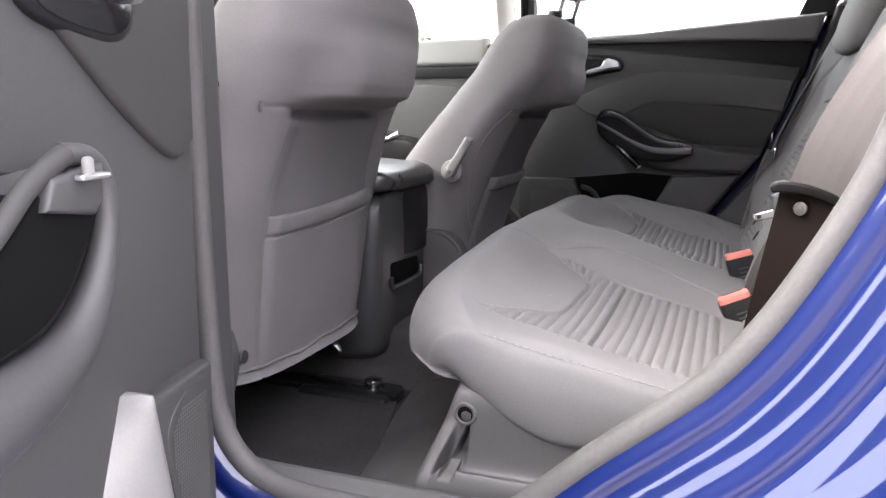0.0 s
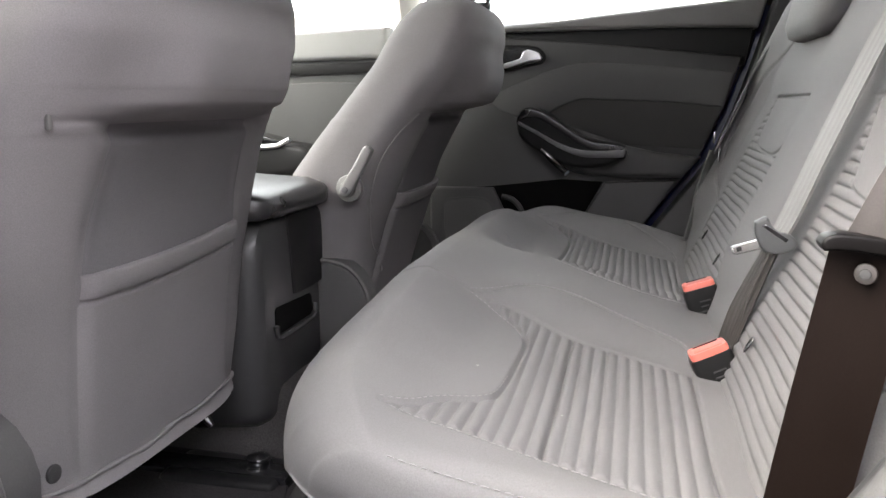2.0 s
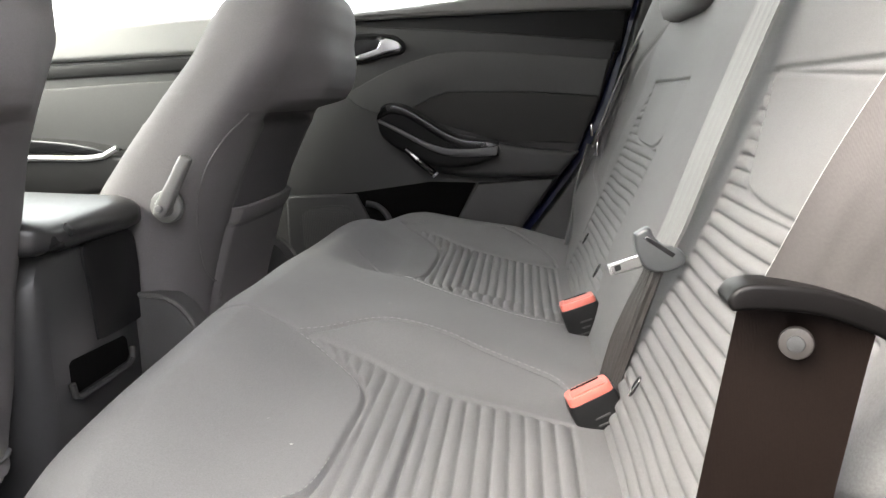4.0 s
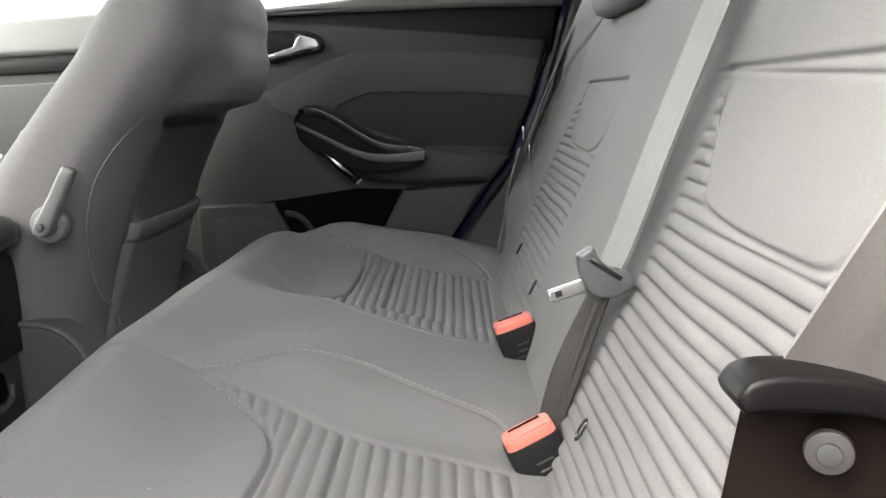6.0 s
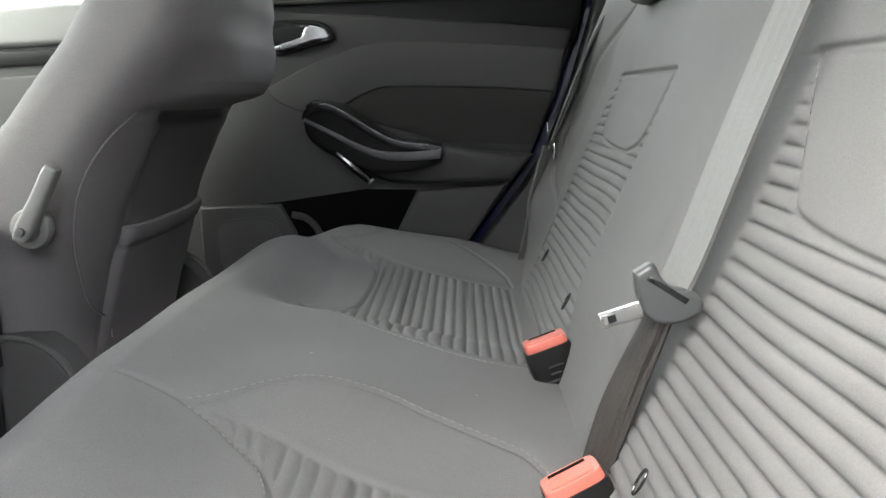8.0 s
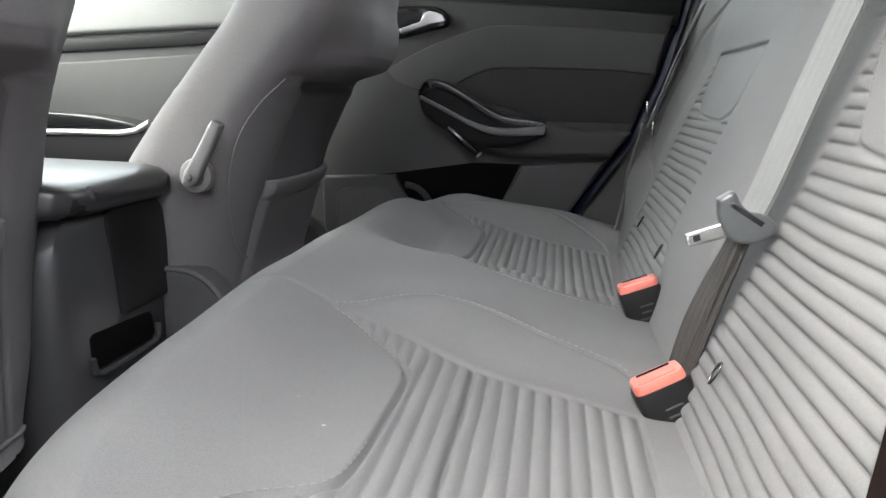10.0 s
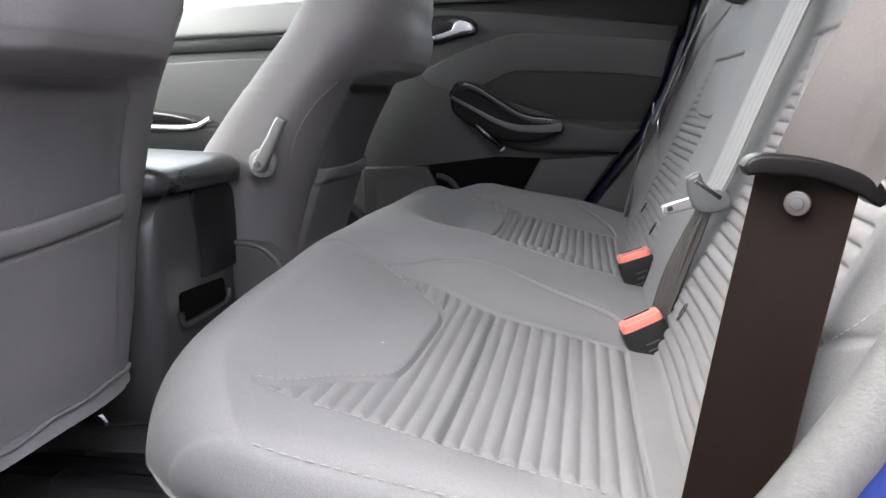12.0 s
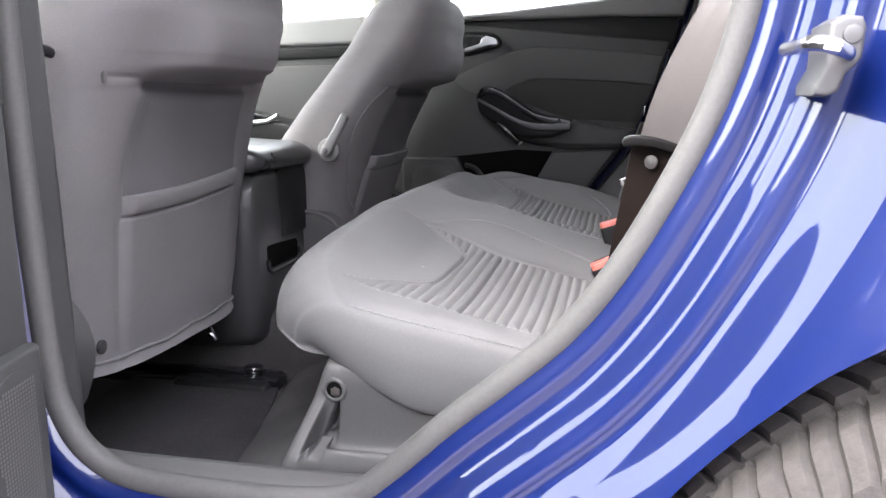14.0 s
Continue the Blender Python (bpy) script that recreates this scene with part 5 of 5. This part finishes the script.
def sill_pocket():
    """Moulded trim beside the cushion, with a bolt hole and an open tray."""
    s = thing("sill_trim", "moulded grey plastic side trim with bolt hole and small tray", "car trim", (-0.28, -0.5, 0.35))
    # profile of the upright end, then of the tray, from the top edge to the floor
    upright = spline([(-0.500, 0.470), (-0.533, 0.466), (-0.541, 0.455), (-0.543, 0.434), (-0.548, 0.424), (-0.560, 0.410), (-0.576, 0.392), (-0.585, 0.382), (-0.589, 0.370), (-0.592, 0.33), (-0.596, 0.262)], 90)
    tray = spline([(-0.500, 0.470), (-0.533, 0.466), (-0.541, 0.455), (-0.541, 0.43), (-0.541, 0.40), (-0.543, 0.384), (-0.548, 0.378), (-0.565, 0.376), (-0.571, 0.381), (-0.578, 0.393), (-0.585, 0.388), (-0.590, 0.360), (-0.596, 0.262)], 90)
    xs = np.r_[np.linspace(-0.326, -0.318, 8), np.linspace(-0.316, -0.270, 40), np.linspace(-0.265, -0.05, 24)]
    rows = []
    for x in xs:
        k = step(-0.313, -0.303, x)
        q = upright * (1 - k) + tray * k
        up = np.clip((q[:, 1] - 0.386) / 0.040, 0, 1)
        dent = step(0.384, 0.389, q[:, 1]) * (1 - step(0.420, 0.427, q[:, 1])) * (1 - step(0.6, 1.0, np.abs(x + 0.2935 + 0.004 * up) / (0.0095 * (1 - 0.75 * up))))
        y = q[:, 0] + 0.028 * dent
        u = np.clip((x + 0.326) / 0.008, 0, 1)
        y = y + 0.010 * (1 - math.sqrt(max(0, 1 - (1 - u) ** 2)))
        lean_x = 0.34 * (q[:, 1] - 0.36) * (1 - step(-0.30, -0.20, x))
        rows.append(np.c_[x + lean_x, y, q[:, 1]])
    end = rows[0].copy()
    end[:, 1] += 0.06
    sheet("moulding", np.array([end] + rows), SILLGREY, s)
    cup = part("bolt_cup", tube([(-0.278 + 0.0105 * math.cos(a), -0.5415, 0.440 + 0.0105 * math.sin(a)) for a in np.linspace(0, 2 * np.pi, 30)], 0.0025, 8, 1.0, (0, 1, 0)), SILLGREY, s, "rim of the bolt hole", sharp=80)
    # Thin black disc laid on for the shade down the bolt hole.
    part("hole", disc((-0.278, -0.5405, 0.440), 0.0095, 0.004, (0, 1, 0), 0.0005), SHADEBLACK, cup, "black disc for the shade in the bolt hole")
    part("bolt", disc((-0.277, -0.5425, 0.438), 0.0058, 0.003, (0, 1, 0), 0.0012, 6), BUTTON, cup, "brownish hex bolt")
    return s


sill_pocket()


def seat_rails(yc, label):
    r = thing("seat_rail", label, "seat rail", (-0.6, yc, 0.28), "seat rails")
    for s in (0.19, -0.17):
        part("rail", box((-0.78, yc + s, 0.274), (0.50, 0.045, 0.022), 0.006), GLOSS, r)
    part("cover", box((-0.625, yc + 0.190, 0.272), (0.17, 0.085, 0.022), 0.010, 3), PLASTIC, r, "glossy black rail end cover")
    part("washer", disc((-0.585, yc + 0.200, 0.284), 0.020, 0.005, (0, 0, 1), 0.002), GLOSS, r)
    part("bolt", disc((-0.585, yc + 0.200, 0.292), 0.0165, 0.009, (0, 0, 1), 0.0025), BOLTGREY, r, "bright rail bolt")
    part("bracket", tube([(-0.634, yc + 0.17, 0.348), (-0.643, yc + 0.17, 0.360), (-0.645, yc + 0.168, 0.385), (-0.632, yc + 0.165, 0.408)], [0.005, 0.007, 0.007, 0.005], 8), BOLTGREY, r, "bright metal hook")
    return r


seat_rails(-0.305, "black seat rails with a bright bolt")
seat_rails(0.375, "black seat rails on the floor")


# ---- belts and buckles ----
def buckle(at, label, angle, tilt=0):
    b = thing("belt_buckle", label, "belt buckle", at, "belt buckles")
    M = Matrix.Translation(at) @ Matrix.Rotation(radians(angle), 4, "Z") @ Matrix.Rotation(radians(tilt), 4, "Y")
    def ring(z, a, c2, sh=0.0):
        return [(sh + a * np.sign(math.cos(t)) * abs(math.cos(t)) ** 0.35, c2 * np.sign(math.sin(t)) * abs(math.sin(t)) ** 0.35, z) for t in np.linspace(0, 2 * np.pi, 32, endpoint=False)]
    case = part("case", loft([ring(-0.082, 0.018, 0.011, 0.002), ring(-0.060, 0.020, 0.0125, 0.001), ring(-0.020, 0.0222, 0.0138), ring(-0.004, 0.0225, 0.0142), ring(-0.0005, 0.0215, 0.0135)]), PLASTIC, b, "black plastic case", M, 45)
    for k, (w0, z0) in enumerate(((0.014, -0.018), (0.010, -0.025), (0.017, -0.032), (0.008, -0.039))):
        part("embossed_bar", box((0.002 - 0.002 * k, -0.0136, z0), (w0, 0.0012, 0.0020), 0.0004, 1), CHARCOAL, case, "", M)
    part("sleeve", loft([ring(-0.085, 0.026, 0.016, -0.006), ring(-0.066, 0.029, 0.018, -0.006), ring(-0.052, 0.027, 0.0165, -0.004), ring(-0.047, 0.0225, 0.014, -0.001)]), CHARCOAL, b, "dark fabric sleeve", M, 60)
    rim = part("button", loft([ring(-0.004, 0.0205, 0.0125), ring(0.004, 0.0205, 0.0122), ring(0.0065, 0.0195, 0.0112)]), RED, b, "red release button", M, 45)
    part("press_plate", box((0.0, -0.0025, 0.0068), (0.031, 0.0125, 0.0016), 0.0007), RED, rim, "", M)
    # Slot is not cut; a black strip gives its inner shade.
    part("slot", box((0, 0.0078, 0.0064), (0.027, 0.0028, 0.0016), 0.0004), SHADEBLACK, b, "black strip for the shade in the tongue slot", M)
    return b


buckle((-0.015, -0.187, 0.509), "black belt buckle with red button between cushion and backrest", 8, -24)
buckle((-0.009, 0.045, 0.528), "black belt buckle with red button between cushion and backrest", 4, -18)


WEAVE_EDGE = [(k / 10, -1.25 if k % 5 == 0 else -1.0) for k in range(-10, 11)] + [(k / 10, 1.25 if k % 5 == 0 else 1.0) for k in range(10, -11, -1)]


def strap(name, pts, width, mat, parent, label="", wide=(0, 1, 0), thick=0.0012):
    """Flat webbing along pts; wide: the way of its width, one or one for each place."""
    q = spline(pts, 60)
    ws = np.array([wide] * 60) if not hasattr(wide[0], "__len__") else np.stack([np.interp(np.linspace(0, 1, 60), np.linspace(0, 1, len(wide)), [v[k] for v in wide]) for k in range(3)], -1)
    rings = []
    for i, p in enumerate(q):
        w = Vector(ws[i]).normalized()
        d = Vector(q[min(i + 1, 59)] - q[max(i - 1, 0)]).normalized()
        w = (w - d * w.dot(d)).normalized()
        n = d.cross(w)
        rings.append([Vector(p) + w * a * width / 2 + n * b * thick for a, b in WEAVE_EDGE])
    return part(name, loft(rings), mat, parent, label)


def centre_belt():
    b = thing("centre_seat_belt", "grey seat belt webbing with a steel tongue, hanging before the backrest", "seat belt", (0.0, -0.18, 0.5))
    strap("webbing", [(0.205, -0.167, 0.99), (0.150, -0.183, 0.885), (0.125, -0.187, 0.833), (0.085, -0.188, 0.735), (0.056, -0.190, 0.660), (0.042, -0.191, 0.630)], 0.028, WEB_GREY, b, "", (0.45, -0.87, 0.15))
    strap("lap_webbing", [(0.041, -0.190, 0.634), (0.034, -0.186, 0.612), (0.024, -0.180, 0.585), (0.013, -0.172, 0.550), (0.002, -0.160, 0.50)], 0.023, WEB_LAP, b, "dark lower webbing", [(0.10, -0.99, 0.02), (0.3, -0.95, 0.0), (0.55, -0.83, 0.0), (0.6, -0.8, 0.0)])
    strap("folded_webbing", [(0.043, -0.196, 0.628), (0.034, -0.192, 0.600), (0.022, -0.184, 0.560), (0.008, -0.172, 0.51)], 0.010, WEB_LAP, b, "folded edge of the lower webbing", (0.75, -0.65, 0.0))
    part("outlet", box((0.190, -0.168, 0.992), (0.045, 0.075, 0.022), 0.007, 3), PLASTIC, b, "black plastic belt outlet")
    M = Matrix.Translation((0, -0.2, 0))
    head = spline([(0.020, 0.651), (0.031, 0.6565), (0.036, 0.648), (0.044, 0.641), (0.053, 0.640), (0.061, 0.632), (0.058, 0.624), (0.044, 0.619), (0.030, 0.622), (0.022, 0.636), (0.020, 0.651)], 48)[:-1]
    t = part("tongue_head", slab(head.tolist(), 0.004, -0.005, 0.003, 3), TONGUEGREY, b, "grey plastic tongue head", M)
    part("slot", slab([(0.0265, 0.6475), (0.0295, 0.6495), (0.0525, 0.6345), (0.0500, 0.6315)], 0.0, -0.0058, 0.0005), GLOSS, t, "", M)
    outer = [(-0.001, 0.6255), (0.001, 0.6175), (0.004, 0.6165), (0.029, 0.6235), (0.026, 0.634)]
    hole = [(0.004, 0.6245), (0.0052, 0.6200), (0.0100, 0.6215), (0.0090, 0.6260)]
    part("tongue", slab(outer, 0.001, -0.0015, 0.0007), STEEL, b, "steel belt tongue", M)
    part("tongue_face", slab([(0.0012, 0.6243), (0.0026, 0.6190), (0.0042, 0.6184), (0.0262, 0.6246), (0.0244, 0.6322)], 0.0, -0.00185, 0.0003), LEVERGREY, b, "dull pressed face of the tongue", M)
    part("tongue_hole", slab(hole, 0.0, -0.0023, 0.0002), PLASTIC, b, "latch hole of the tongue", M)
    return b


centre_belt()


def near_belt():
    b = thing("near_seat_belt", "dark brown seat belt webbing with a black guide bar and button", "seat belt", (0.02, -0.57, 0.45))
    strap("webbing", [(0.20, -0.636, 1.00), (0.150, -0.632, 0.92), (0.108, -0.625, 0.85), (0.070, -0.614, 0.785), (0.047, -0.596, 0.735), (0.034, -0.573, 0.690)], 0.044, WEB_LIT, b, "brown upper webbing, painted paler for the sky sheen on it", (0.88, -0.35, -0.15))
    strap("lower_webbing", [(0.029, -0.571, 0.692), (0.026, -0.568, 0.67), (0.014, -0.568, 0.60), (0.003, -0.568, 0.53), (-0.008, -0.568, 0.46)], 0.044, WEB, b, "brown lower webbing, painted darker than the lit upper run", (0.88, -0.35, -0.15))
    bar = spline([(-0.001, 0.694), (0.002, 0.698), (0.010, 0.6995), (0.028, 0.6975), (0.046, 0.692), (0.056, 0.687), (0.059, 0.680), (0.056, 0.676), (0.046, 0.682), (0.028, 0.6885), (0.008, 0.6905), (0.001, 0.690), (-0.001, 0.694)], 60)[:-1]
    part("guide_bar", slab(bar.tolist(), -0.567, -0.582, 0.0018, 3), BARPLASTIC, b, "black plastic guide bar")
    knob = part("stop_button", disc((0.024, -0.5740, 0.677), 0.0058, 0.0030, (-0.37, -0.93, 0), 0.001), BUTTON, b, "round belt stop button")
    part("button_centre", disc((0.0233, -0.5758, 0.677), 0.0030, 0.0012, (-0.37, -0.93, 0), 0.0004), CHARCOAL, knob)
    return b


near_belt()


def far_belt():
    b = thing("far_seat_belt", "grey seat belt webbing beside the far backrest", "seat belt", (0.05, 0.53, 0.48))
    strap("webbing", [(0.26, 0.60, 1.02), (0.152, 0.582, 0.884), (0.104, 0.58, 0.797), (0.070, 0.577, 0.715), (0.052, 0.57, 0.67)], 0.046, WEB_GREY, b, "", (0.2, 0.97, 0.1))
    strap("lower_webbing", [(0.054, 0.565, 0.675), (0.038, 0.562, 0.62), (0.026, 0.56, 0.56), (0.010, 0.555, 0.49)], 0.044, WEB_GREY, b, "", (0.6, 0.8, 0.0))
    part("tongue", box((0.049, 0.552, 0.703), (0.004, 0.006, 0.022), 0.0015), STEEL, b, "steel belt tongue")
    part("tongue_head", box((0.058, 0.548, 0.670), (0.005, 0.010, 0.026), 0.002), STEEL, b)
    return b


far_belt()


def anchor_tag(x, y, z):
    k = thing("anchor_tag", "small dark ring tag of a child seat anchor on the backrest", "anchor tag", (x, y, z), "anchor tags")
    ring = [(x - 0.004 + 0.46 * 0.009 * math.sin(a), y + 0.004 * math.cos(a), z + 0.0075 * math.sin(a)) for a in np.linspace(0, 2 * math.pi, 20)]
    part("loop", tube(ring, 0.0009, 8), GLOSS, k)
    return k


for at in ((0.021, -0.236, 0.534), (0.020, 0.088, 0.557), (0.028, 0.363, 0.547)):
    anchor_tag(*at)


def striker():
    s = thing("door_striker", "pale metal door striker bolted to the blue door jamb", "door striker", (0.105, -0.79, 0.75))
    plate = [(0.102, 0.768), (0.108, 0.772), (0.118, 0.771), (0.120, 0.766), (0.119, 0.750), (0.112, 0.742), (0.109, 0.733), (0.103, 0.730), (0.096, 0.731), (0.096, 0.736), (0.101, 0.746)]
    part("plate", slab(plate, -0.765, -0.808, 0.003, 3), STRIKERGREY, s)
    part("hoop", tube(spline([(0.113, -0.800, 0.752), (0.107, -0.823, 0.752), (0.099, -0.830, 0.755), (0.091, -0.823, 0.757), (0.091, -0.800, 0.757), (0.089, -0.765, 0.757)], 20).tolist(), 0.0042, 10), STEEL, s)
    part("bolt", disc((0.113, -0.808, 0.762), 0.005, 0.004, (0, 1, 0), 0.001, 12), STRIKERGREY, s)
    return s


striker()


def coat_hook():
    k = thing("belt_clip", "black plastic hook on the side of the front seat", "clip", (-0.59, -0.52, 0.77))
    part("hook", tube(spline([(-0.600, -0.545, 0.783), (-0.592, -0.530, 0.784), (-0.586, -0.516, 0.777), (-0.583, -0.500, 0.757)], 12).tolist(), 0.006, 10), PLASTIC, k)
    return k


coat_hook()


# ---- outside ----
GROUND = shader("paving", (0.19, 0.175, 0.178), 0.85, grain=0.15, scale=60, bump=0.3, bscale=200, blot=0.15)
WALLWHITE = shader("white_wall_paint", (0.78, 0.78, 0.77), 0.8, grain=0.03, scale=40, blot=0.04)
WALLGREY = shader("grey_cladding", (0.42, 0.44, 0.46), 0.6, grain=0.03, scale=40, blot=0.05)
WALLDARK = shader("backdrop_grey", (0.17, 0.175, 0.185), 0.6, grain=0.05, scale=40, blot=0.08)
PANEGREY = shader("shop_glass", (0.10, 0.12, 0.13), 0.06, spec=0.8, grain=0.03, blot=0.05)
LEAF = shader("leaves", (0.020, 0.045, 0.003), 0.7, grain=0.3, scale=30, blot=0.3)
REDPAINT = shader("red_paint", (0.35, 0.02, 0.03), 0.3, coat=0.8, grain=0.02, blot=0.03)
xs, ys = np.linspace(-120, 120, 80), np.linspace(-120, 120, 80)
X, Y = np.meshgrid(xs, ys, indexing="ij")
gr = sheet("ground", np.stack([X, Y, np.zeros_like(X)], -1), GROUND, None)
tagged(gr, "grey paved forecourt under the car", "ground", kind="structure")


def showroom(x0, y0, w, label):
    b = thing("showroom_building", label, "building", (x0, y0, 0))
    part("wall", box((x0, y0 + 4, 2.4), (w, 8, 4.8), 0.05), WALLWHITE, b)
    part("roof", box((x0, y0 + 4, 4.9), (w + 0.4, 8.4, 0.25), 0.05), WALLGREY, b)
    n = int(w // 2.2)
    for i in range(n):
        cx = x0 - w / 2 + (i + 0.5) * w / n
        win = part("window", box((cx, y0 - 0.03, 1.7), (w / n - 0.5, 0.06, 2.6), 0.01), WALLGREY, b, "grey framed shop window")
        for k in (-1, 1):
            part("pane", box((cx + k * (w / n - 0.5) / 4, y0 - 0.065, 1.7), ((w / n - 0.5) / 2 - 0.1, 0.02, 2.44), 0.004), PANEGREY, win)
    return b


showroom(3.4, 13.0, 14.0, "white painted showroom with grey framed windows")


# Added block out of view: darkens paint reflections and dims low side light.
def backdrop():
    b = thing("unseen_backdrop", "unseen dark wall and roof added to shape reflections and low light", "building", (0, -11, 0))
    part("wall", box((0, -15, 2.3), (36, 8, 4.6), 0.05), WALLDARK, b)
    part("roof", box((0, -15, 4.7), (36.6, 8.6, 0.22), 0.05), WALLGREY, b)


backdrop()


def tree(x, y, hgt, wid, seed, label):
    rnd = random.Random(seed)
    t = thing("tree", label, "tree", (x, y, 0), "trees")
    part("trunk", tube([(x, y, 0), (x + 0.05, y, hgt * 0.3), (x - 0.04, y + 0.03, hgt * 0.6), (x, y, hgt * 0.85)], [0.12, 0.09, 0.06, 0.02], 10, 1.0, (1, 0, 0)), BARK, t)
    for k in range(5):
        a, z0 = rnd.uniform(0, 6.28), hgt * rnd.uniform(0.35, 0.6)
        part("limb", tube([(x, y, z0), (x + wid * 0.25 * math.cos(a), y + wid * 0.25 * math.sin(a), z0 + 0.25 * hgt), (x + wid * 0.4 * math.cos(a), y + wid * 0.4 * math.sin(a), z0 + 0.38 * hgt)], [0.045, 0.03, 0.01], 6, 1.0, (1, 0, 0)), BARK, t)
    V, F = [], []
    clumps = [(rnd.gauss(0, 0.26), rnd.gauss(0, 0.26), rnd.uniform(-0.5, 0.5), rnd.uniform(0.1, 0.24)) for _ in range(34)]
    for cx, cy, cz, r in clumps:
        for _ in range(110):
            u = Vector((rnd.gauss(0, 1), rnd.gauss(0, 1), rnd.gauss(0, 1))).normalized() * r * rnd.uniform(0.5, 1.0)
            p = Vector((x + (cx + u.x) * wid, y + (cy + u.y) * wid, hgt * 0.68 + (cz * 0.6 + u.z) * hgt * 0.55))
            a, b2 = Vector((rnd.gauss(0, 1), rnd.gauss(0, 1), rnd.gauss(0, 1))).normalized() * 0.07, Vector((rnd.gauss(0, 1), rnd.gauss(0, 1), rnd.gauss(0, 1))).normalized() * 0.05
            k = len(V)
            V += [tuple(p - a), tuple(p + b2), tuple(p + a), tuple(p - b2)]
            F.append((k, k + 1, k + 2, k + 3))
    me = bpy.data.meshes.new("crown")
    me.from_pydata(V, [], F)
    me.materials.append(LEAF)
    tagged(attach(new("crown", me), t, "pale green leafy crown"), kind="stuff")
    return t


tree(-9.6, 21.0, 3.2, 3.0, 1, "young leafy tree beyond the forecourt")
tree(-7.6, 22.5, 3.0, 2.8, 2, "young leafy tree beyond the forecourt")
tree(-12.0, 23.0, 3.4, 3.2, 3, "young leafy tree beyond the forecourt")


def parked_car(x, y, label):
    c = thing("parked_car", label, "car", (x, y, 0))
    side = [(-2.0, 0.35), (-2.05, 0.62), (-1.7, 0.80), (-1.0, 0.90), (1.6, 0.95), (2.0, 0.85), (2.05, 0.40), (1.8, 0.25), (-1.8, 0.25)]
    part("body", loft([[(x + px * k, y + dy, pz) for px, pz in side] for dy, k in ((-0.86, 0.96), (-0.82, 1.0), (0.82, 1.0), (0.86, 0.96))]), REDPAINT, c, "red painted body")
    cab = [(-1.05, 0.90), (-0.35, 1.42), (0.3, 1.50), (1.2, 1.42), (1.75, 0.94)]
    part("cabin", loft([[(x + px, y + dy * (1 - 0.25 * max(0, pz - 0.9)), pz) for px, pz in cab] for dy in (-0.80, 0.80)]), PANEGREY, c, "dark glass cabin")
    part("roof", box((x + 0.4, y, 1.50), (1.5, 1.25, 0.05), 0.02), REDPAINT, c)
    for wx in (-1.3, 1.3):
        for s in (-0.78, 0.78):
            w = part("wheel", disc((x + wx, y + s, 0.31), 0.31, 0.2, (0, 1, 0), 0.03, 32), BLACKRUBBER, c)
            part("rim", disc((x + wx, y + s * 1.12, 0.31), 0.2, 0.05, (0, 1, 0), 0.01, 24), SILVER, w)
    return c


parked_car(-5.6, 14.2, "red hatchback parked beyond the blue car")
